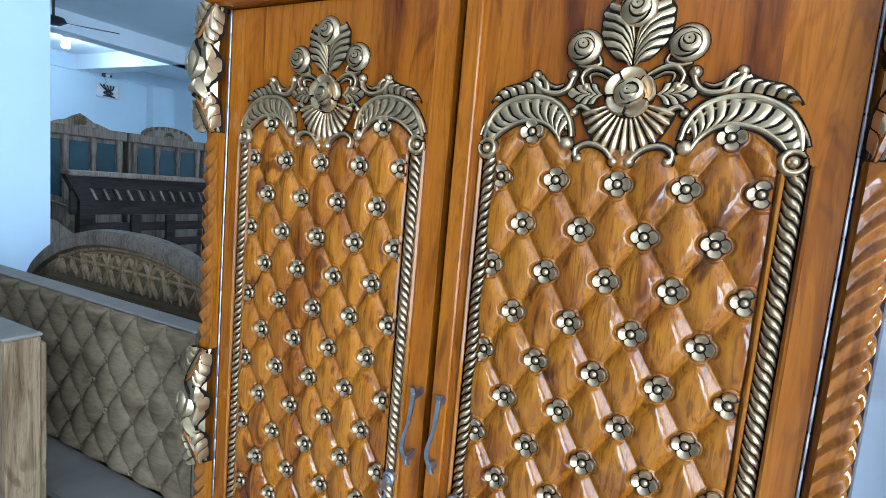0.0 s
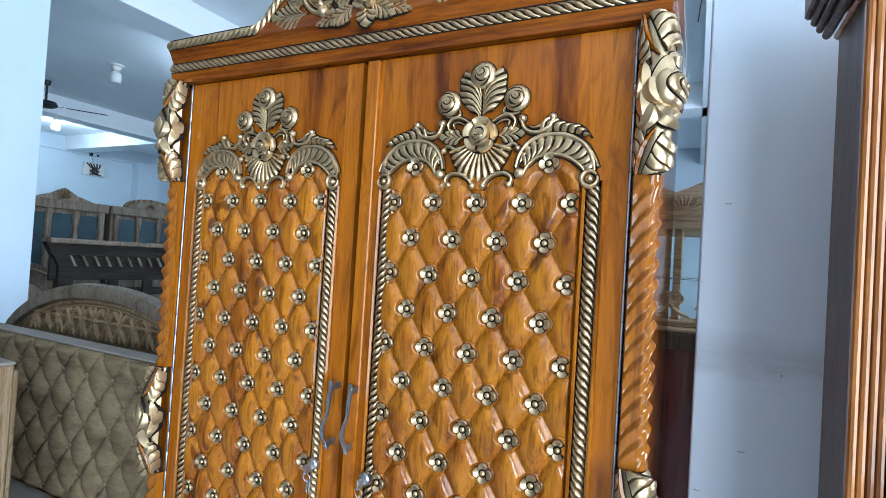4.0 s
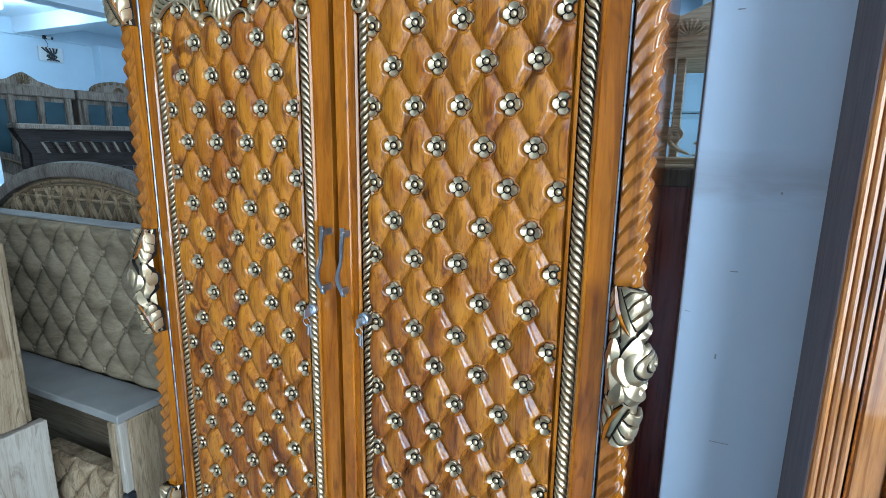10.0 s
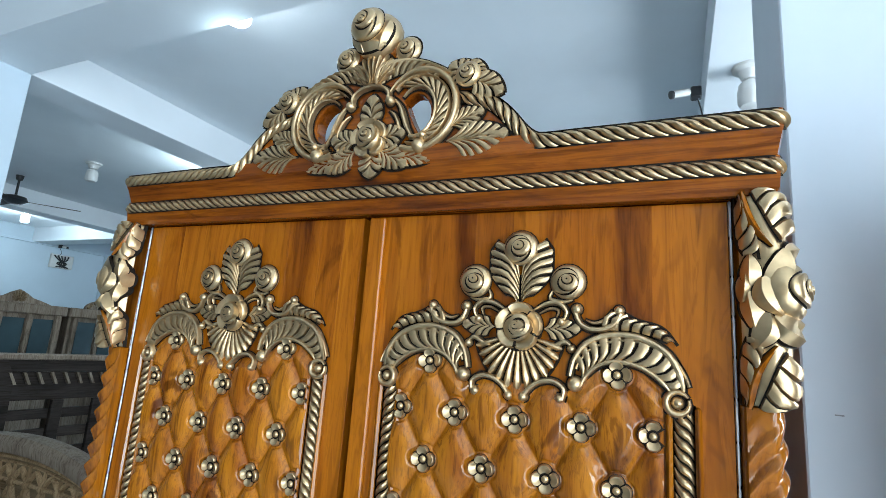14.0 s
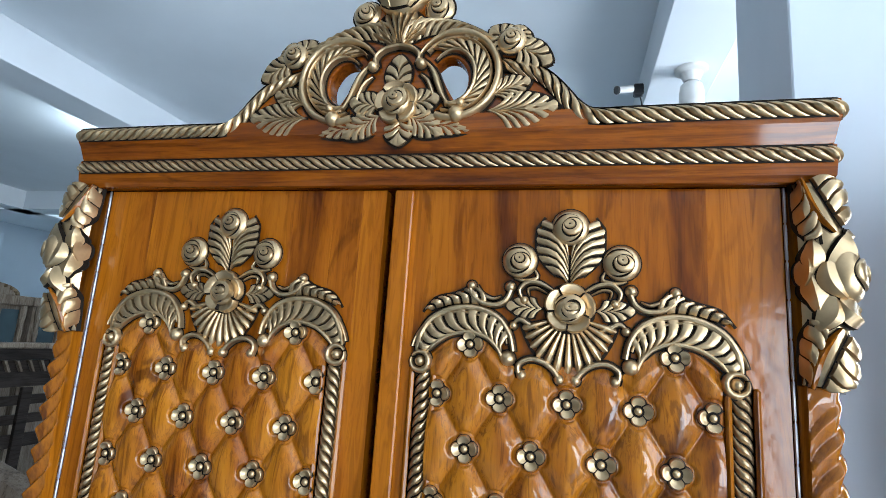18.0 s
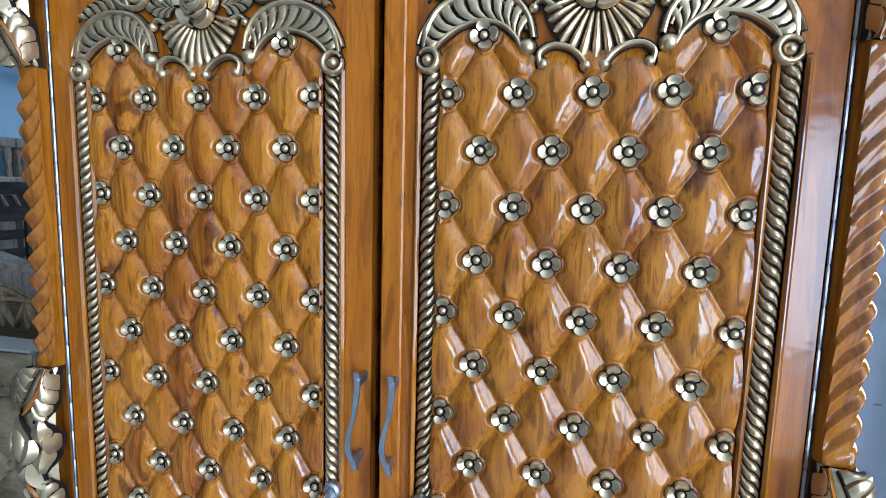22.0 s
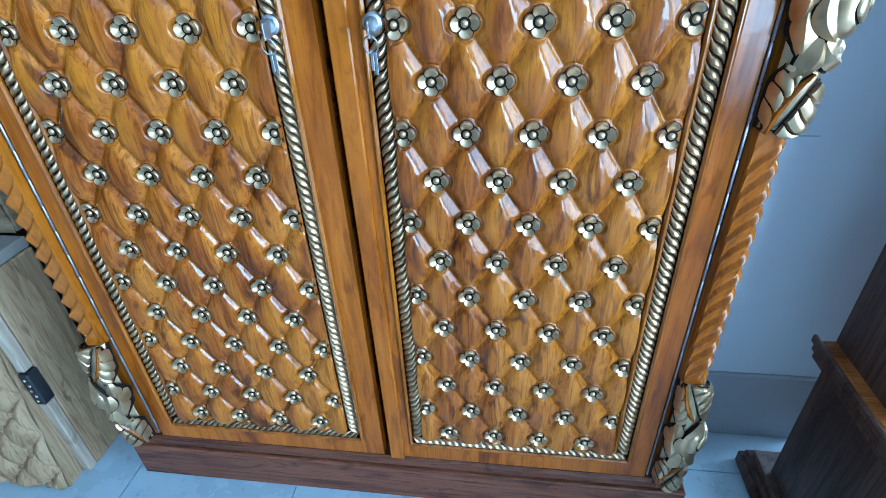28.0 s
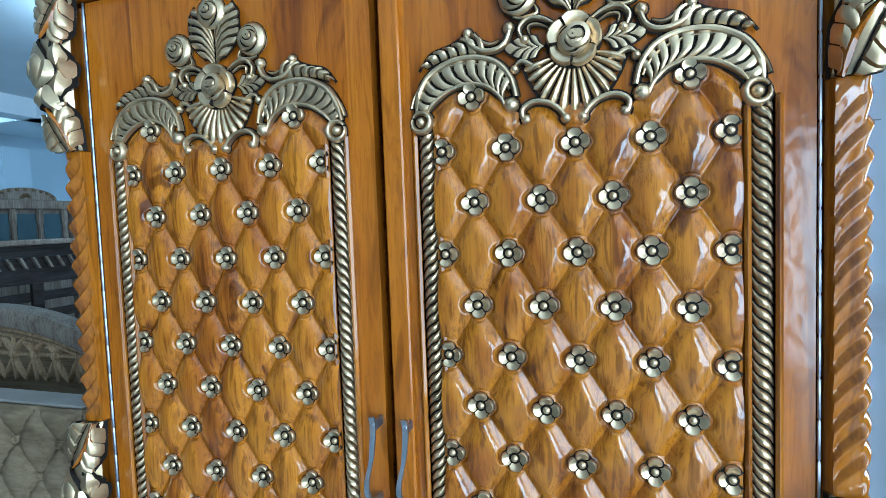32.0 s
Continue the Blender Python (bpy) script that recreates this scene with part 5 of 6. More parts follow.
def quilted_sheet(fn, u0, u1, v0, v1, p, q, amp, step, edge=0.02):
    """A sheet of pillow-like lozenges; edge: how far from the rim it rounds off."""
    g = Geo(fn)
    nu, nv = max(2, round((u1 - u0) / step)), max(2, round((v1 - v0) / step))
    vs = []
    for j in range(nv + 1):
        v = v0 + (v1 - v0) * j / nv
        for i in range(nu + 1):
            u = u0 + (u1 - u0) * i / nu
            a, b = (u - u1) / p + (v - v1) / (2 * q), (u - u1) / p - (v - v1) / (2 * q)
            h = amp * (abs(math.sin(math.pi * a)) * abs(math.sin(math.pi * b))) ** 0.36
            rim = min(1, min(u - u0, u1 - u, v - v0, v1 - v) / edge + 0.05)
            vs.append((u, v, h * rim ** 0.5 + 0.07 * amp * noise.noise((u * 9, v * 9, p))))
    g.add(vs, [(j * (nu + 1) + i, j * (nu + 1) + i + 1, (j + 1) * (nu + 1) + i + 1, (j + 1) * (nu + 1) + i) for j in range(nv) for i in range(nu)])
    return g


def bud_geo(r):
    c = Carving(rim=0.001)
    c.dome(0, 0, r, None, r * 0.8, 0, 10, 2)
    c.stroke(arc(0, 0, r * 0.62, r * 0.62, 20, 330, 9), r * 0.35, r * 0.5, r * 0.45, 2)
    return c.gold


def button_rows(fn, u0, u1, v0, v1, p, q, geo, material, parent, name="bud"):
    """One small carved bud at every crossing of the quilting."""
    first = None
    for r in range(int((v1 - v0) / q) + 1):
        v = v1 - r * q
        k = 0
        while True:
            u = u1 - (k + (0.5 if r % 2 else 0)) * p
            k += 1
            if u < u0 + 0.01:
                break
            if u > u1 - 0.01 or v > v1 - 0.01:
                continue
            at = fn(u, v, 0.002)
            if first is None:
                first = part(name, geo, material, None, "", True)
                first.location = at
                PLACE[first.name] = Vector(at)
                hang(first, parent)
            else:
                again(first, parent, at)


# ---- dressing table with mirror ----
def dressing_table():
    t = thing("dressing_table", (1.25, -0.1, 0), "lacquered teak dressing table with tall mirror and beaded frame", "dressing table")
    box_part("side_panel", 0.834, 0.850, -0.082, 0.085, 0.455, 1.8655, SIDE_SHADED, t, "side panel coloured dark as if unlit")
    box_part("back_panel", 0.851, 1.75, 0.06, 0.075, 0.455, 1.8655, SIDE_SHADED, t)
    stile = box_part("stile", 0.828, 0.866, -0.098, -0.0825, 0.463, 1.8655, DRESSER, t, "fluted upright")
    for i in range(4):
        g = Geo()
        x = 0.8325 + 0.0093 * i
        g.tube([(x, -0.099, 0.465), (x, -0.099, 1.865)], 0.0046, 8)
        part("reed", g, DRESSER, stile, "", True)
    box_part("worn_bead", 0.8672, 0.8698, -0.1005, -0.0985, 0.47, 1.83, TEAK_RED, stile, "", 0.0006)
    frame_ = box_part("mirror_frame", 0.8715, 0.908, -0.096, -0.0825, 0.532, 1.8655, DRESSER, t)
    box_part("frame_rail", 0.8715, 1.75, -0.0965, -0.0825, 0.463, 0.531, DRESSER_X, t, "glossy lower rail")
    box_part("inner_bead", 0.9082, 0.9112, -0.104, -0.085, 0.532, 1.82, TEAK_RED, t)
    box_part("inner_bead", 0.926, 0.934, -0.102, -0.0825, 0.556, 1.82, DRESSER, t)
    box_part("inner_bead", 0.934, 1.74, -0.102, -0.0825, 0.556, 0.564, DRESSER_X, t)
    g = spheres([(0.9185, -0.098, 0.5445)], 0.0079, (1, 0.9, 0.86))
    b0 = part("bead", g, GOLD, t, "", True, origin=(0.9185, -0.098, 0.5445))
    for i in range(1, 92):
        z = 0.5445 + 0.0138 * i
        if z < 1.82:
            again(b0, t, (0.9185, -0.098, z))
    for i in range(1, 52):
        again(b0, t, (0.9185 + 0.0158 * i, -0.098, 0.5445), (0, radians(90), 0))
    box_part("mirror", 0.9345, 1.74, -0.0900, -0.0835, 0.565, 1.82, MIRROR, t, "clear silvered mirror", 0.001)
    # deck, moulded towards the side and back; the mouldings' dark tone stands for shade
    deck = box_part("deck", 0.812, 1.75, -0.335, 0.085, 0.432, 0.4625, DRESSER_X, t, "glossy wooden ledge")
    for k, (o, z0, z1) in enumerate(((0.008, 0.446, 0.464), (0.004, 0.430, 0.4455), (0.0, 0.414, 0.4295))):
        box_part("deck_moulding", 0.803 - o + 0.008, 0.8115 + k * 0.004, -0.333, 0.092 + o, z0, z1, SIDE_SHADED, deck)
    box_part("base_side", 0.834, 0.850, -0.308, 0.085, 0.075, 0.413, SIDE_SHADED, t)
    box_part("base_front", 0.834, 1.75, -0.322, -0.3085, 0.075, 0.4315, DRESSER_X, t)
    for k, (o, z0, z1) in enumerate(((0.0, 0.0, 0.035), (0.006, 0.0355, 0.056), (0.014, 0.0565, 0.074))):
        box_part("foot_moulding", 0.804 + o, 1.75, -0.340 + o, 0.165 - o * 2, z0, z1, SIDE_SHADED, t)
    # cornice
    for o, z0, z1 in ((0.0, 1.907, 1.967), (0.022, 1.8835, 1.9065), (0.026, 1.866, 1.883)):
        step = box_part("cornice_step", 0.803 + o, 1.75, -0.150 + o * 1.6, 0.10, z0, z1, DRESSER_X, t, "", 0.004)
    # thin plates that colour the cornice's unlit end as shade
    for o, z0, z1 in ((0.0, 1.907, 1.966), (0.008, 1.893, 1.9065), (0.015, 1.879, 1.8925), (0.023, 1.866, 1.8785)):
        box_part("dark_end", 0.790 + o, 0.8025 + o, -0.148 + o * 1.6, 0.108 - o * 0.6, z0, z1, SIDE_SHADED, step, "", 0.004)
    b1 = part("bead", spheres([(0, 0, 0)], 0.0095, (1, 0.9, 0.92)), GOLD, t, "", True)
    b1.location = (0.812, -0.134, 1.8955)
    PLACE[b1.name] = Vector(b1.location)
    for i in range(1, 44):
        again(b1, t, (0.812 + 0.0205 * i, -0.134, 1.8955))
    return t


dressing_table()


# ---- showcase behind the wardrobe ----
def showcase():
    t = thing("showcase", (0.85, 0.85, 0), "tall showcase with pale carved top over red-brown panels", "cabinet")
    box_part("lower_panel", 0.46, 1.25, 0.62, 0.64, 0.145, 1.278, RED_PANEL, t, "red-brown varnished panel")
    box_part("base_rail", 0.46, 1.25, 0.622, 0.66, 0.098, 0.1445, PLINTH, t)
    for x in (0.47, 1.2):
        box_part("leg", x, x + 0.04, 0.63, 0.67, 0, 0.0975, PLINTH, t)
    box_part("ledge", 0.44, 1.27, 0.585, 1.0, 1.2785, 1.324, CAB, t, "brown wooden ledge")
    box_part("ledge_top", 0.44, 1.27, 0.587, 1.0, 1.3245, 1.333, PALE, t)
    for x in (0.47, 0.592, 0.98, 1.2):
        box_part("post", x, x + 0.022, 0.66, 0.682, 1.3335, 1.600, PALE, t)
    box_part("glass_shelf", 0.46, 1.25, 0.66, 0.98, 1.462, 1.468, GLASS, t, "green-edged glass shelf", 0.001)
    box_part("back_glass", 0.46, 1.25, 0.990, 0.995, 1.3335, 1.600, GLASS, t, "clear glass back", 0.001)
    fret = box_part("fretwork", 0.46, 1.25, 0.640, 0.656, 1.334, 1.352, PALE, t, "pale carved fretwork")
    c = Carving(lambda u, v, h: (u, 0.652 - h, v), 0.001)
    for k in range(5):
        u = 0.50 + 0.15 * k
        c.stroke(smooth_line([(u, 1.356), (u + 0.035, 1.372), (u + 0.055, 1.404), (u + 0.085, 1.398), (u + 0.105, 1.376), (u + 0.14, 1.360)], 4), 0.016, 0.012)
        c.rose(u + 0.10, 1.410, 0.024, 0.014)
        c.stroke(smooth_line([(u, 1.385), (u + 0.025, 1.396), (u + 0.05, 1.38)], 4), 0.012, 0.010)
    part("carved_scroll", c.gold, PALE, fret, "", True)
    top = box_part("top_rail", 0.45, 1.26, 0.64, 0.99, 1.601, 1.639, PALE, t)
    crest = solid_from_outline("crest", [[(0.52, 1.640), (0.54, 1.665), (0.576, 1.696), (0.61, 1.708), (0.645, 1.724), (0.70, 1.75), (0.85, 1.78), (1.0, 1.75), (1.1, 1.70), (1.16, 1.640)]], 0.665, 0.02, PALE, t, 0.002)
    c = Carving(lambda u, v, h: (u, 0.652 - h, v), 0.001)
    c.fan(0.615, 1.648, 0.008, lambda a: 0.046, radians(10), radians(170), 9, 0.008)
    part("carved_fan", c.gold, PALE, crest, "", True, under=(c.dark, PALE))
    c = Carving(lambda u, v, h: (u, 0.652 - h, v), 0.001)
    c.fan(0.85, 1.648, 0.01, lambda a: 0.10, radians(10), radians(170), 11, 0.008)
    part("carved_fan", c.gold, PALE, crest, "", True, under=(c.dark, PALE))
    return t


showcase()


# ---- raw bed parts stacked beside the wardrobe ----
def raw_headboard():
    t = thing("headboard", (-1.4, 0.16, 0.6), "unfinished carved wooden headboard with quilted lozenges standing on a box", "headboard")
    fn = lambda u, v, h: (u, 0.132 - h, v)
    u0, u1, v0, v1 = -2.15, -0.79, 0.603, 1.108
    back = box_part("board", u0, u1, 0.133, 0.195, v0, 1.1085, DUSTY, t)
    box_part("dusty_top", u0, u1, 0.128, 0.197, 1.109, 1.116, DUST_TOP, t, "dust-grey upper edge")
    g = quilted_sheet(fn, u0, u1, v0, v1, 0.133, 0.081, 0.028, 0.0045)
    part("quilted_face", g, DUSTY, t, "", True)
    button_rows(fn, u0, u1, v0, v1, 0.133, 0.081, bud_geo(0.013), DUSTY, back)
    return t


def plain_box():
    t = thing("bed_box", (-1.2, 0.05, 0), "unfinished wooden bed box lying on its side on the floor", "bed part")
    x0, x1, y0, y1 = -2.05, -0.772, -0.028, 0.128
    box_part("top_board", x0, x1, y0, y1, 0.572, 0.598, DUST_TOP, t, "dusty grey top board")
    box_part("end_board", -0.812, x1 + 0.003, y0 + 0.028, y1, 0.0, 0.5715, RAW, t, "pale unplaned end board")
    box_part("edge_strip", -0.818, -0.790, y0 - 0.003, y0 + 0.0275, 0.34, 0.5715, RAW, t)
    box_part("edge_strip", -0.7895, -0.770, y0 + 0.002, y0 + 0.0275, 0.346, 0.5715, RAW_GREY, t)
    box_part("edge_strip", -0.818, -0.795, y0 - 0.001, y0 + 0.0275, 0.0, 0.24, RAW_GREY, t, "freshly planed strip")
    box_part("edge_strip", -0.7945, -0.770, y0 + 0.004, y0 + 0.0275, 0.0, 0.2445, RAW_GREY, t)
    box_part("back_board", x0, -0.8125, 0.075, 0.095, 0.0, 0.5715, RAW_X, t, "brown recessed board")
    box_part("floor_rail", x0, -0.819, -0.02, 0.0295, 0.0, 0.05, RAW_X, t)
    latch = box_part("bed_bracket", -0.7895, -0.7645, -0.0300, -0.0005, 0.250, 0.343, BLACK_PLASTIC, t, "dark metal bed bracket with bright screws")
    for k in range(5):
        g = spheres([(-0.779 + 0.004 * (k % 2), -0.0302, 0.262 + 0.016 * k)], 0.0040, (1, 0.5, 1))
        part("screw", g, CHROME, latch, "", True)
    return t


def small_panel():
    t = thing("carved_panel", (-0.92, -0.05, 0), "small unfinished carved panel with quilting leaning on the box", "bed part")
    lean = 0.10

    def fn(u, v, h):
        return (u, -0.070 + v * lean - h, v + h * lean)
    g = Geo()
    x0, x1, z1 = -1.16, -0.792, 0.408
    ring = [fn(x0, 0.0, 0), fn(x1, 0.0, 0), fn(x1, z1, 0), fn(x0, z1, 0)]
    deep = [(x, y + 0.040, z) for x, y, z in ring]
    g.raw(ring + deep, [(3, 2, 1, 0), (4, 5, 6, 7), (0, 1, 5, 4), (1, 2, 6, 5), (2, 3, 7, 6), (3, 0, 4, 7)])
    body = part("board", g, RAW, t)
    face = quilted_sheet(fn, x0, x1, 0.006, z1, 0.096, 0.057, 0.024, 0.0030, 0.012)
    part("quilted_face", face, RAW, t, "dusty swollen quilting", True)
    button_rows(fn, x0, x1, 0.006, z1, 0.096, 0.057, bud_geo(0.010), RAW, body)
    return t


def end_frame():
    t = thing("headboard", (-1.4, -0.18, 0), "second unfinished headboard standing on edge with square end post", "headboard")
    post = box_part("end_post", -1.034, -1.0, -0.212, -0.138, 0.575, 1.118, RAW, t, "pale planed end post")
    box_part("end_batten", -1.040, -1.008, -0.1375, -0.122, 0.575, 1.10, RAW, t)
    box_part("top_cap", -2.4, -1.0, -0.216, -0.134, 1.1185, 1.128, DUST_TOP, t, "dusty grey top edge")
    box_part("panel", -2.4, -1.0345, -0.19, -0.145, 0.30, 1.118, DUSTY, t)
    g = quilted_sheet(lambda u, v, h: (u, -0.191 - h, v), -2.38, -1.05, 0.35, 1.10, 0.133, 0.081, 0.014, 0.014)
    part("quilted_face", g, DUSTY, t, "", True)
    w = box_part("wide_plank", -1.022, -0.990, -0.272, -0.094, 0.0, 0.568, RAW_GREY, t, "wide pale plank with knots")
    box_part("plank_edge", -1.060, -1.0225, -0.262, -0.246, 0.0, 0.50, RAW, t)
    return t


def arched_headboard():
    t = thing("headboard", (-1.55, 0.45, 0), "unfinished arched headboard with carved lattice behind other bed parts", "headboard")
    cx, hw, zb, rise = -1.58, 0.72, 1.03, 0.255

    def top(x, d=0.0):
        a = min(1.0, abs(x - cx) / hw)
        return zb - d + rise * (1 - a ** 2.2) ** 0.8
    n = 40
    g = Geo()
    vs = []
    for i in range(n + 1):
        x = cx - hw + 2 * hw * i / n
        z = top(x)
        for y, dz in ((0.405, -0.062), (0.398, -0.030), (0.408, -0.006), (0.440, 0.0), (0.470, -0.006), (0.480, -0.062)):
            vs.append((x, y, z + dz))
    g.raw(vs, [(6 * i + k, 6 * i + (k + 1) % 6, 6 * i + 6 + (k + 1) % 6, 6 * i + 6 + k) for i in range(n) for k in range(6)] + [tuple(range(6)), tuple(range(6 * n + 5, 6 * n - 1, -1))])
    part("arched_rail", g, CAB, t, "dusty arched top rail", True)
    g = Geo()
    ring = [(cx - hw + 0.02 + (2 * hw - 0.04) * i / n, top(cx - hw + 0.02 + (2 * hw - 0.04) * i / n, 0.05)) for i in range(n + 1)]
    g.prism(ring + [(cx + hw - 0.02, 0.0), (cx - hw + 0.02, 0.0)], 0.435, 0.465)
    part("board", g, RAW_X, t)
    c = Carving(lambda u, v, h: (u, 0.434 - h, v), 0.001)
    line = [(cx - hw + 0.03 + (2 * hw - 0.06) * i / n, top(cx - hw + 0.03 + (2 * hw - 0.06) * i / n, 0.078)) for i in range(n + 1)]
    c.stroke(line, [0.014] * (n + 1), [0.012] * (n + 1))
    c.stroke([(u, v - 0.018) for u, v in line], [0.008] * (n + 1), [0.008] * (n + 1))
    c.stroke([(cx - 0.60, 1.128), (cx, 1.128), (cx + 0.60, 1.128)], [0.012] * 3, [0.010] * 3)
    for i in range(16):
        u = cx - 0.66 + 0.088 * i
        zt = min(1.19, top(u, 0.095))
        if zt < 1.08:
            continue
        for s in (-1, 1):
            if zt > 1.15:
                c.stroke(smooth_line([(u, 1.128), (u + s * 0.02, 1.155), (u + s * 0.044, zt - 0.008)], 3), 0.016, 0.014)
            c.stroke(smooth_line([(u, 1.128), (u + s * 0.018, 1.09), (u + s * 0.044, 1.05)], 3), 0.016, 0.014)
        c.stroke([(u, 1.05), (u, (1.05 + zt) / 2), (u, zt)], 0.016, 0.014)
        if zt > 1.14:
            c.dome(u, 1.128, 0.018, None, 0.018)
    part("carved_lattice", c.gold, RAW, t, "", True)
    return t


raw_headboard()
plain_box()
small_panel()
end_frame()
arched_headboard()


# ---- far furniture ----
def slatted_frame():
    t = thing("slatted_bed_frame", (-3.5, 1.9, 0), "dark stained bed frame on its side with slats", "bed frame")
    x, y0, y1 = -3.5, 1.17, 2.75
    box_part("top_rail", x - 0.02, x + 0.10, y0 - 0.03, y1, 1.425, 1.462, CAB, t, "dusty upper rail", 0.008)
    box_part("front_rail", x + 0.02, x + 0.05, y0, y1, 1.345, 1.424, BEDROOM_DARK, t)
    for i in range(18):
        y = y0 + 0.12 + 0.085 * i
        g = Geo()
        ring = [(y, 1.340), (y + 0.018, 1.340), (y + 0.058, 1.262), (y + 0.040, 1.262)]
        vs = [(x + 0.06, a, b) for a, b in ring] + [(x + 0.035, a, b) for a, b in ring]
        g.raw(vs, [(0, 1, 2, 3), (7, 6, 5, 4), (0, 4, 5, 1), (1, 5, 6, 2), (2, 6, 7, 3), (3, 7, 4, 0)])
        part("slat", g, CAB, t)
    box_part("board", x - 0.01, x + 0.02, y0 + 0.02, y1, 1.155, 1.34, BEDROOM_DARK, t)
    g = Geo()
    ring = [(y0 - 0.03, 1.43), (y0 + 0.10, 1.43), (y0 + 0.16, 1.30), (y0 + 0.17, 0.5), (y0 + 0.06, 0.5), (y0 + 0.06, 1.26)]
    g.raw([(x + 0.055, a, b) for a, b in ring] + [(x - 0.01, a, b) for a, b in ring], [tuple(range(6)), tuple(range(11, 5, -1))] + [(i, i + 6, (i + 1) % 6 + 6, (i + 1) % 6) for i in range(6)])
    part("bracket_post", g, BEDROOM_DARK, t)
    for z0, z1 in ((1.03, 1.095), (0.90, 0.965), (0.74, 0.83)):
        box_part("rail", x, x + 0.03, y0 + 0.17, y1, z0, z1, BEDROOM_DARK, t)
    for y in (y0 + 0.42, y0 + 0.70, y0 + 1.05, y0 + 1.4):
        box_part("upright", x + 0.031, x + 0.06, y, y + 0.075, 0.0, 1.154, BEDROOM_DARK, t)
    box_part("foot_rail", x - 0.01, x + 0.03, y0 + 0.17, y1, 0.0, 0.12, BEDROOM_DARK, t)
    return t


def glass_cabinet(y0, pointed):
    """A glazed cabinet with turned posts and a carved crest, facing the room."""
    t = thing("glazed_cabinet", (-5.2, y0 + 0.42, 0), "unfinished glazed cabinet with " + ("pointed leaf" if pointed else "rounded pierced") + " crest and turned posts", "cabinet", "row of cabinets")
    x, w = -5.0, 0.84
    box_part("body", x - 0.42, x - 0.02, y0, y0 + w, 0.0, 1.74, CAB, t)
    box_part("top_rail", x - 0.44, x + 0.02, y0 - 0.02, y0 + w + 0.02, 1.742, 1.835, CAB, t, "", 0.01)
    for k in range(4):
        y = y0 + 0.05 + (w - 0.1) * k / 3
        g = Geo()
        g.lathe(x, y, [(0.026, 1.15), (0.030, 1.2), (0.022, 1.25), (0.030, 1.32), (0.020, 1.40), (0.026, 1.48), (0.018, 1.56), (0.030, 1.62), (0.032, 1.70), (0.026, 1.742)], 8)
        part("turned_post", g, CAB, t, "", True)
    for k in range(3):
        y = y0 + 0.09 + (w - 0.1) * k / 3
        box_part("pane", x - 0.018, x - 0.012, y, y + (w - 0.1) / 3 - 0.07, 1.1, 1.70, SHADE_GLASS, t, "dark greenish glass", 0.001)
    if pointed:
        ring = [(y0 + 0.16, 1.836), (y0 + 0.24, 1.87), (y0 + 0.30, 1.885), (y0 + 0.36, 1.925), (y0 + 0.42, 1.955), (y0 + 0.48, 1.925), (y0 + 0.54, 1.885), (y0 + 0.60, 1.87), (y0 + 0.70, 1.836)]
    else:
        ring = [(y0 + 0.42 + 0.30 * math.cos(math.pi * (1 - i / 14)), 1.836 + 0.115 * math.sin(math.pi * i / 14)) for i in range(15)]
    g = Geo()
    n = len(ring)
    g.raw([(x + 0.01, a, b) for a, b in ring] + [(x - 0.02, a, b) for a, b in ring], [tuple(range(n)), tuple(range(2 * n - 1, n - 1, -1))] + [(i, i + n, (i + 1) % n + n, (i + 1) % n) for i in range(n)])
    crest = part("crest", g, CAB, t)
    c = Carving(lambda u, v, h: (x + 0.011 + h, u, v), 0.001)
    if pointed:
        c.fan(y0 + 0.42, 1.842, 0.012, lambda a: 0.03 + 0.075 * math.sin(a), radians(12), radians(168), 9, 0.012)
    else:
        c.fan(y0 + 0.42, 1.838, 0.02, lambda a: 0.06, radians(10), radians(170), 9, 0.010)
        for i in range(11):
            a = math.pi * (i + 0.5) / 11
            d = Carving(lambda u, v, h: (x + 0.011 + h, u, v), 0.001)
            d.dome(y0 + 0.42 + 0.27 * math.cos(a), 1.838 + 0.095 * math.sin(a), 0.018, None, 0.012)
            part("bead", d.gold, RAW_X, crest, "", True)
    part("carved_fan", c.gold, RAW_X, crest, "", True, under=(c.dark, CAB))
    return t


SHADE_GLASS = plain("dark_cabinet_glass", (0.045, 0.075, 0.085), 0.08, 0, 0.3, 3, 0.0)
slatted_frame()
for y0, pointed in ((0.75, False), (1.62, True), (2.52, False), (3.42, True), (4.32, False)):
    glass_cabinet(y0, pointed)


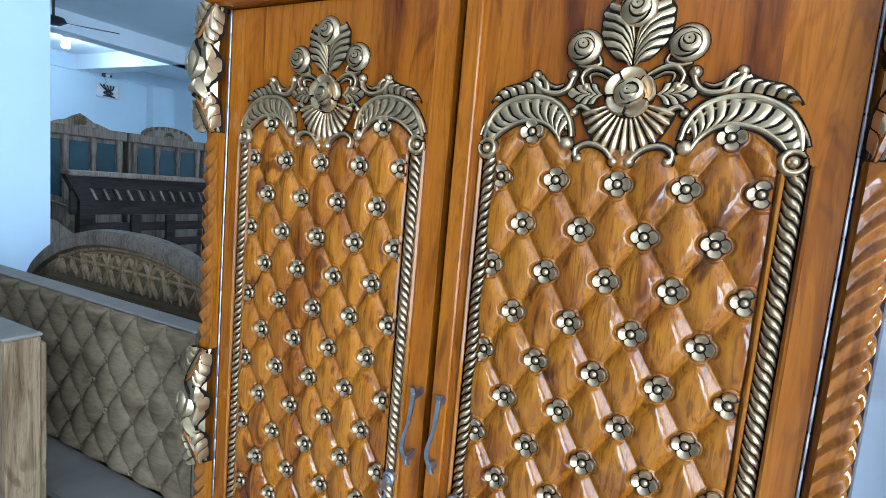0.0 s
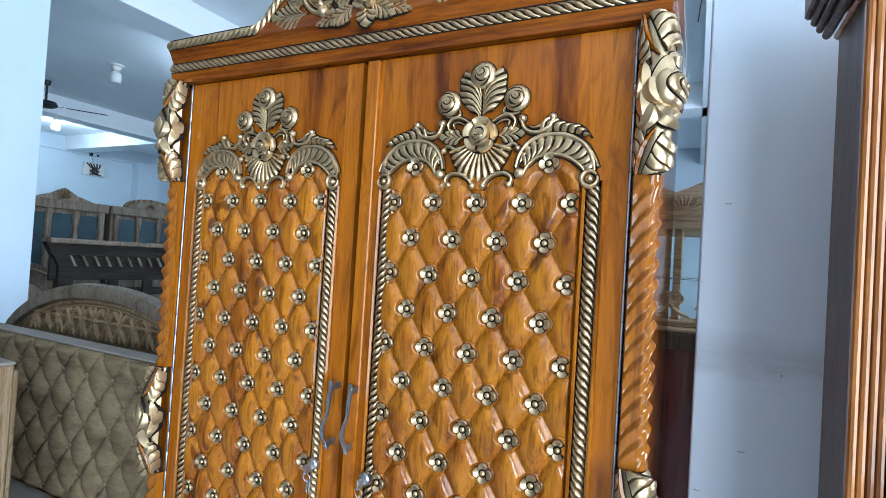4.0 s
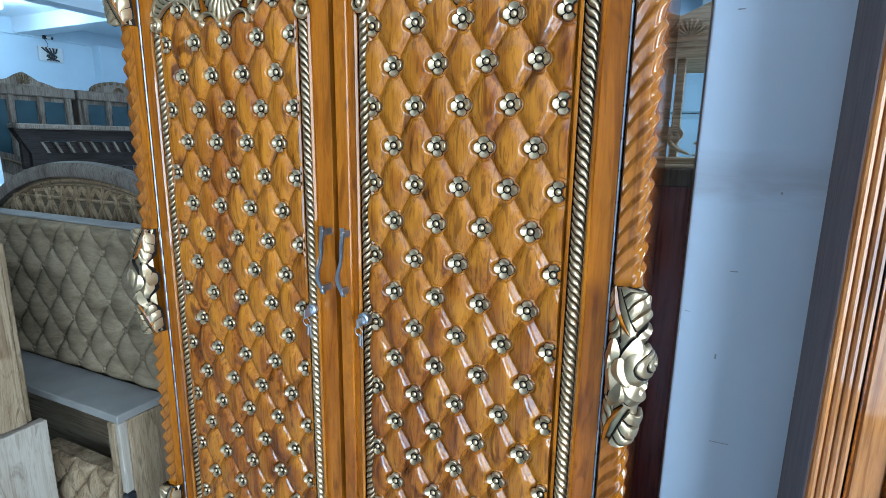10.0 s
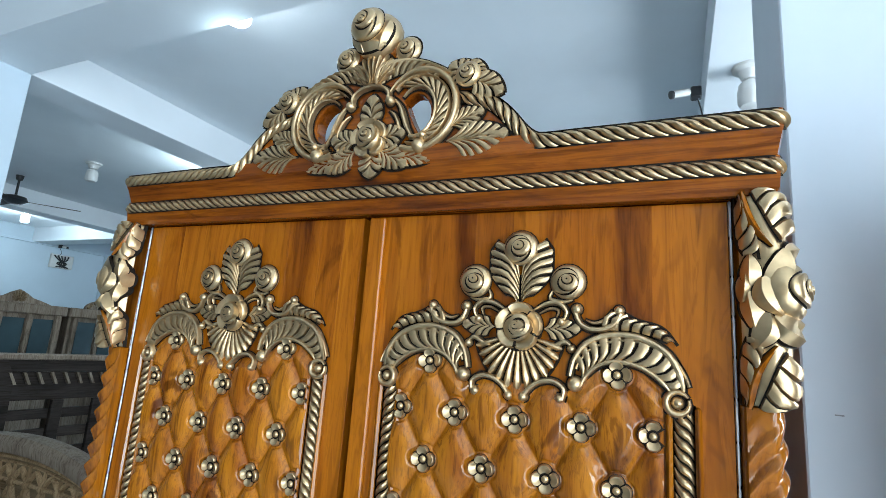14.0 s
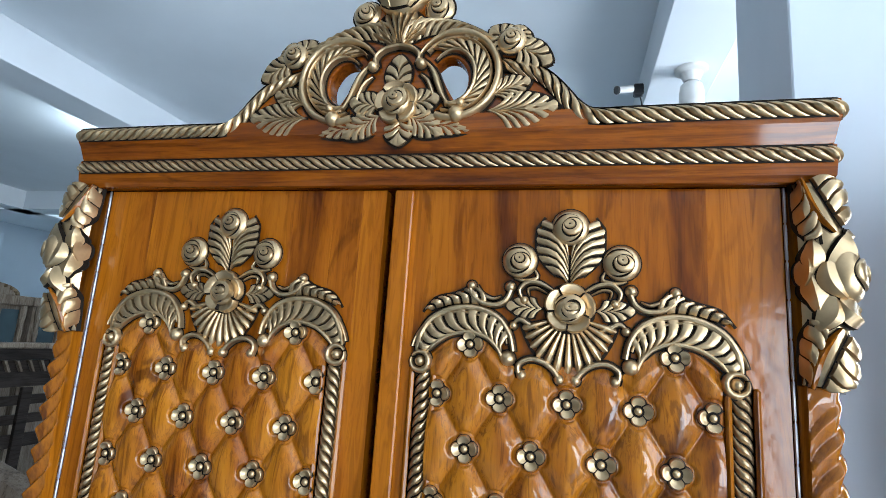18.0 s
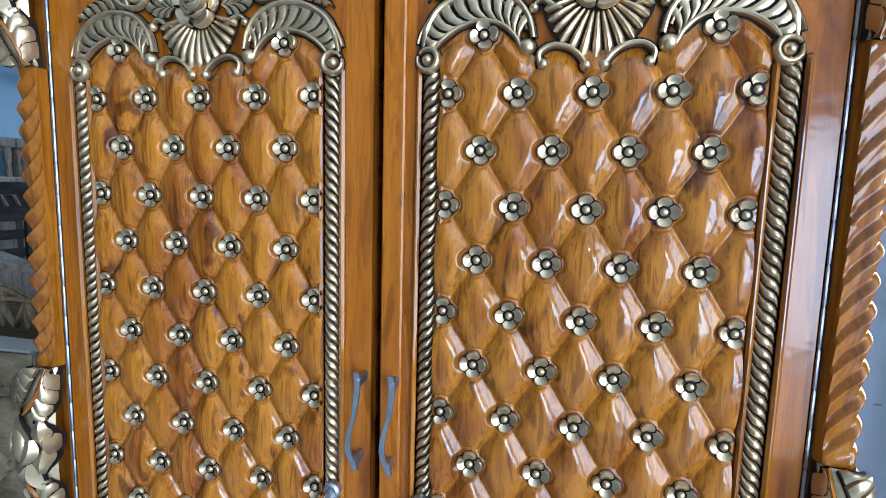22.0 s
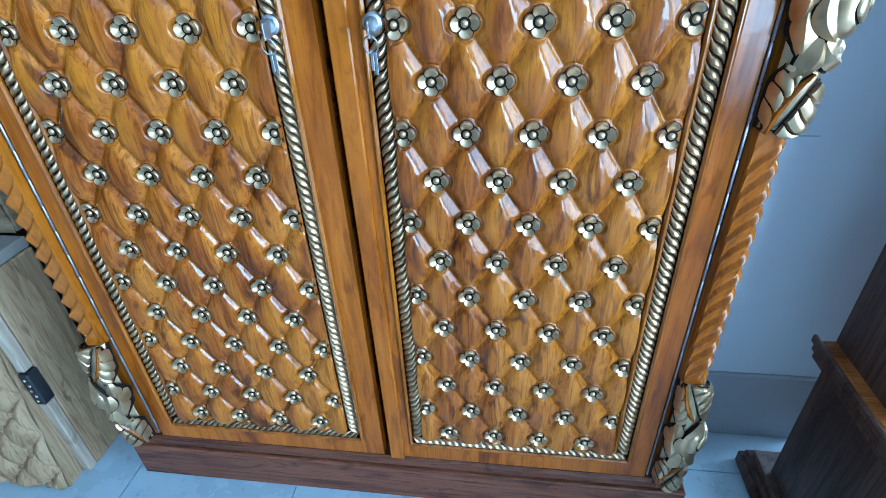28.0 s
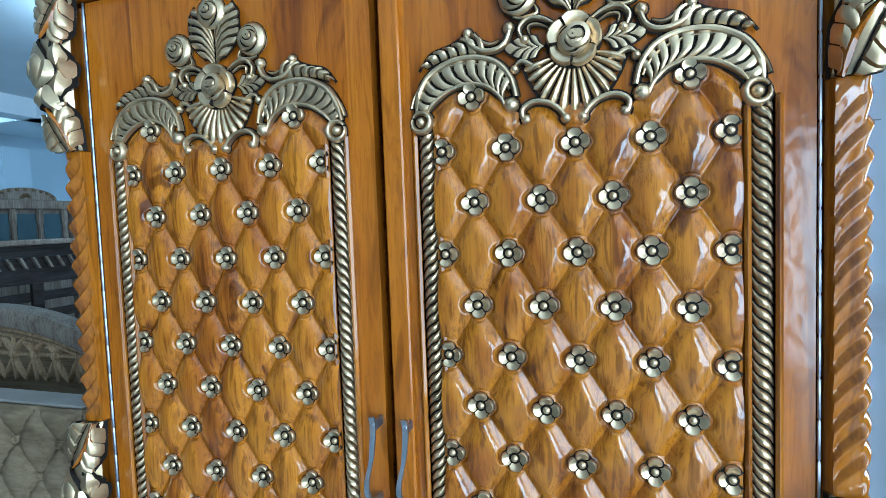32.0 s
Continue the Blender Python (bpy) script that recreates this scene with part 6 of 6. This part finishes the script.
def small_arched_end():
    t = thing("footboard", (-3.9, 1.1, 0), "round-topped carved footboard leaning among bed frames", "footboard")
    g = Geo()
    ring = [(0.72 + 0.42 * (1 - math.cos(math.pi * i / 16)), 0.92 + 0.36 * math.sin(math.pi * i / 16)) for i in range(17)]
    n = len(ring) + 2
    ring = ring + [(1.56, 0.0), (0.72, 0.0)]
    g.raw([(-3.86, a, b) for a, b in ring] + [(-3.91, a, b) for a, b in ring], [tuple(range(n)), tuple(range(2 * n - 1, n - 1, -1))] + [(i, i + n, (i + 1) % n + n, (i + 1) % n) for i in range(n)])
    part("board", g, CAB, t)
    c = Carving(lambda u, v, h: (-3.859 + h, u, v), 0.001)
    c.stroke([(0.76 + 0.38 * (1 - math.cos(math.pi * i / 16)), 0.92 + 0.31 * math.sin(math.pi * i / 16)) for i in range(17)], [0.02] * 17, [0.012] * 17)
    for i in range(9):
        c.stroke([(0.84 + 0.07 * i, 0.86), (0.88 + 0.065 * i, 0.98), (0.84 + 0.07 * i, 1.08)], 0.03, 0.014)
        c.stroke([(0.84 + 0.07 * i, 1.1), (0.80 + 0.07 * i, 0.98), (0.84 + 0.07 * i, 0.88)], 0.02, 0.012)
    part("carved_strips", c.gold, DUSTY, t, "", True)
    s = thing("sawn_board", (-3.3, 0.95, 0), "pale sawn board with stepped edge leaning beside the frames", "board")
    g = Geo()
    ring = [(0.86, 1.18), (0.98, 1.15), (1.08, 1.06), (1.16, 1.00), (1.22, 0.90), (1.24, 0.0), (0.86, 0.0)]
    g.raw([(-3.24, a, b) for a, b in ring] + [(-3.30, a, b) for a, b in ring], [tuple(range(7)), tuple(range(13, 6, -1))] + [(i, i + 7, (i + 1) % 7 + 7, (i + 1) % 7) for i in range(7)])
    part("board", g, CAB, s)
    g = Geo()
    edge = ring[:5]
    g.raw([(-3.236, a, b + 0.004) for a, b in edge] + [(-3.305, a, b + 0.004) for a, b in edge], [(i, i + 1, i + 6, i + 5) for i in range(4)])
    part("dusty_edge", g, DUST_TOP, s)


small_arched_end()


# ---- upholstered footboard across the aisle, seen in the mirror ----
def white_headboard():
    t = thing("upholstered_footboard", (2.1, -1.44, 0), "low white tufted leatherette footboard in a wooden frame", "footboard")
    fn = lambda u, v, h: (u, -1.42 + h, v)
    box_part("back", 1.06, 3.1, -1.48, -1.422, 0.0, 0.43, DRESSER_X, t)
    box_part("lower_rail", 1.04, 3.1, -1.46, -1.385, 0.0, 0.06, DRESSER_X, t, "honey teak rail")
    box_part("side_rail", 1.04, 1.10, -1.46, -1.385, 0.0605, 0.43, DRESSER, t)
    top = box_part("top_rail", 1.03, 3.1, -1.49, -1.375, 0.4305, 0.50, DRESSER_X, t, "honey teak rail with gilded beads", 0.008)
    first = None
    for k in range(52):
        at = (1.05 + 0.034 * k, -1.374, 0.448)
        if first is None:
            first = part("bead", spheres([(0, 0, 0)], 0.015, (1, 0.7, 0.8)), GOLD, None, "", True)
            first.location = at
            PLACE[first.name] = Vector(at)
            hang(first, top)
        else:
            again(first, top, at)
    pad = part("padding", quilted_sheet(fn, 1.101, 3.1, 0.0605, 0.43, 0.22, 0.13, 0.035, 0.012), LEATHER, t, "white quilted padding", True)
    first = None
    for r in range(4):
        for k in range(10):
            u, v = 3.1 - (k + (0.5 if r % 2 else 0)) * 0.22, 0.43 - r * 0.13
            if 1.14 < u < 3.05 and 0.08 < v < 0.42:
                at = (u, -1.415, v)
                if first is None:
                    first = part("button", spheres([(0, 0, 0)], 0.013, (1, 0.6, 1)), CHROME, None, "", True)
                    first.location = at
                    PLACE[first.name] = Vector(at)
                    hang(first, pad)
                else:
                    again(first, pad, at)
    return t


white_headboard()


# ---- lamps and fittings on the ceiling ----
def bulb_holder(x, y, z, lit, watts=0.0):
    t = thing("ceiling_lamp", (x, y, z), ("lit" if lit else "unlit") + " white bulb in a round plastic ceiling holder", "lamp", "ceiling lamps")
    g = Geo()
    g.lathe(x, y, [(0.075, z), (0.072, z - 0.012), (0.050, z - 0.022), (0.040, z - 0.05), (0.034, z - 0.06)], 14)
    part("holder", g, WHITE_PLASTIC, t, "", True)
    g = Geo()
    g.lathe(x, y, [(0.020, z - 0.06), (0.048, z - 0.082), (0.055, z - 0.12), (0.055, z - 0.17), (0.044, z - 0.185), (0.01, z - 0.19)], 14)
    b = part("bulb", g, BULB if lit else WHITE_PLASTIC, t, "glowing bulb" if lit else "", True)
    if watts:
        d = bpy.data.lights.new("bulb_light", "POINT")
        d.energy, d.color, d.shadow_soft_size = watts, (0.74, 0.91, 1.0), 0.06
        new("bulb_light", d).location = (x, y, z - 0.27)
    return t


bulb_holder(-4.72, 2.28, 3.24, False)
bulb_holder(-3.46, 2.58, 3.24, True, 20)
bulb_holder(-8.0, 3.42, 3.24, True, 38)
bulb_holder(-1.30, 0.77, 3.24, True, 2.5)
bulb_holder(0.80, 1.70, 3.0, False)
# unseen lamp, added to brighten the far hall
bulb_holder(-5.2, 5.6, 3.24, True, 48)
# unseen lamp too, added and left off
bulb_holder(0.9, -1.6, 3.24, False)


def ceiling_fan(x, y):
    t = thing("ceiling_fan", (x, y, 3.24), "brown three-blade ceiling fan at rest", "fan")
    g = Geo()
    g.lathe(x, y, [(0.04, 3.24), (0.03, 3.19), (0.012, 3.18), (0.012, 3.02), (0.10, 3.0), (0.12, 2.96), (0.06, 2.92)], 14)
    part("motor", g, BLACK_PLASTIC, t, "", True)
    for k in range(3):
        a = radians(58 + 120 * k)
        g = Geo()
        pts = []
        for r, w in ((0.10, 0.03), (0.18, 0.05), (0.40, 0.065), (0.60, 0.06)):
            pts.append((r, w))
        ring = [(r, -w) for r, w in pts] + [(r, w) for r, w in reversed(pts)]
        vs = [(x + r * math.cos(a) - w * math.sin(a), y + r * math.sin(a) + w * math.cos(a), 2.955 + 0.15 * w + dz) for dz in (0, 0.006) for r, w in ring]
        n = len(ring)
        g.raw(vs, [tuple(range(n)), tuple(range(2 * n - 1, n - 1, -1))] + [(i, i + n, (i + 1) % n + n, (i + 1) % n) for i in range(n)])
        part("blade", g, BEDROOM_DARK, t)
    return t


ceiling_fan(-6.1, 2.35)


def cctv(x, y, z, d):
    t = thing("security_camera", (x, y, z), "small white security camera on a bracket with loose cable", "camera")
    g = Geo()
    g.box(min(x, x + d[0] * 0.02) - 0.016, max(x, x + d[0] * 0.02) + 0.016, y - 0.025, y + 0.025, z - 0.03, z + 0.03, 0.006)
    part("bracket", g, BLACK_PLASTIC, t)
    g = Geo()
    p = Vector((x + d[0] * 0.05, y + d[1] * 0.05, z))
    q = p + Vector(d) * 0.085
    g.tube([p, q], 0.019, 10)
    body = part("body", g, WHITE_PLASTIC, t, "", True)
    g = Geo()
    g.tube([q, q + Vector(d) * 0.012], 0.021, 10)
    part("lens", g, BLACK_PLASTIC, body)
    g = Geo()
    g.tube(smooth_line([(x, y, z - 0.03), (x + 0.02, y + 0.03, z - 0.12), (x + 0.01, y - 0.02, z - 0.2), (x, y + 0.05, z - 0.26)], 5), 0.004, 5)
    part("cable", g, BLACK_PLASTIC, t)
    return t


cctv(0.60, 1.92, 3.02, (-0.85, -0.45, -0.28))
cctv(-9.38, 4.72, 3.0, (0.9, 0.35, -0.2))
g = Geo()
g.box(-9.445, -9.40, 4.62, 5.0, 2.62, 2.86, 0.01)
jb = tagged(part("cable_box", g, WHITE_PLASTIC), "white wall box with tangled black cables", "cable box")
for k in range(5):
    g = Geo()
    g.tube(smooth_line([(-9.39, 4.66 + 0.06 * k, 2.84), (-9.37, 4.74 + 0.03 * k, 2.76), (-9.38, 4.88 - 0.04 * k, 2.70), (-9.385, 4.72 + 0.05 * k, 2.64)], 5), 0.012, 5)
    part("cable", g, BLACK_PLASTIC, jb)
wall("pilaster", -9.448, -9.25, 5.55, 6.0, 0, 3.0, WALL, "pale blue painted pilaster on the wall")
wall("wall_ledge", -9.448, -9.40, 0.71, 5.55, 2.98, 3.02, WALL, "shallow painted ledge along the wall")
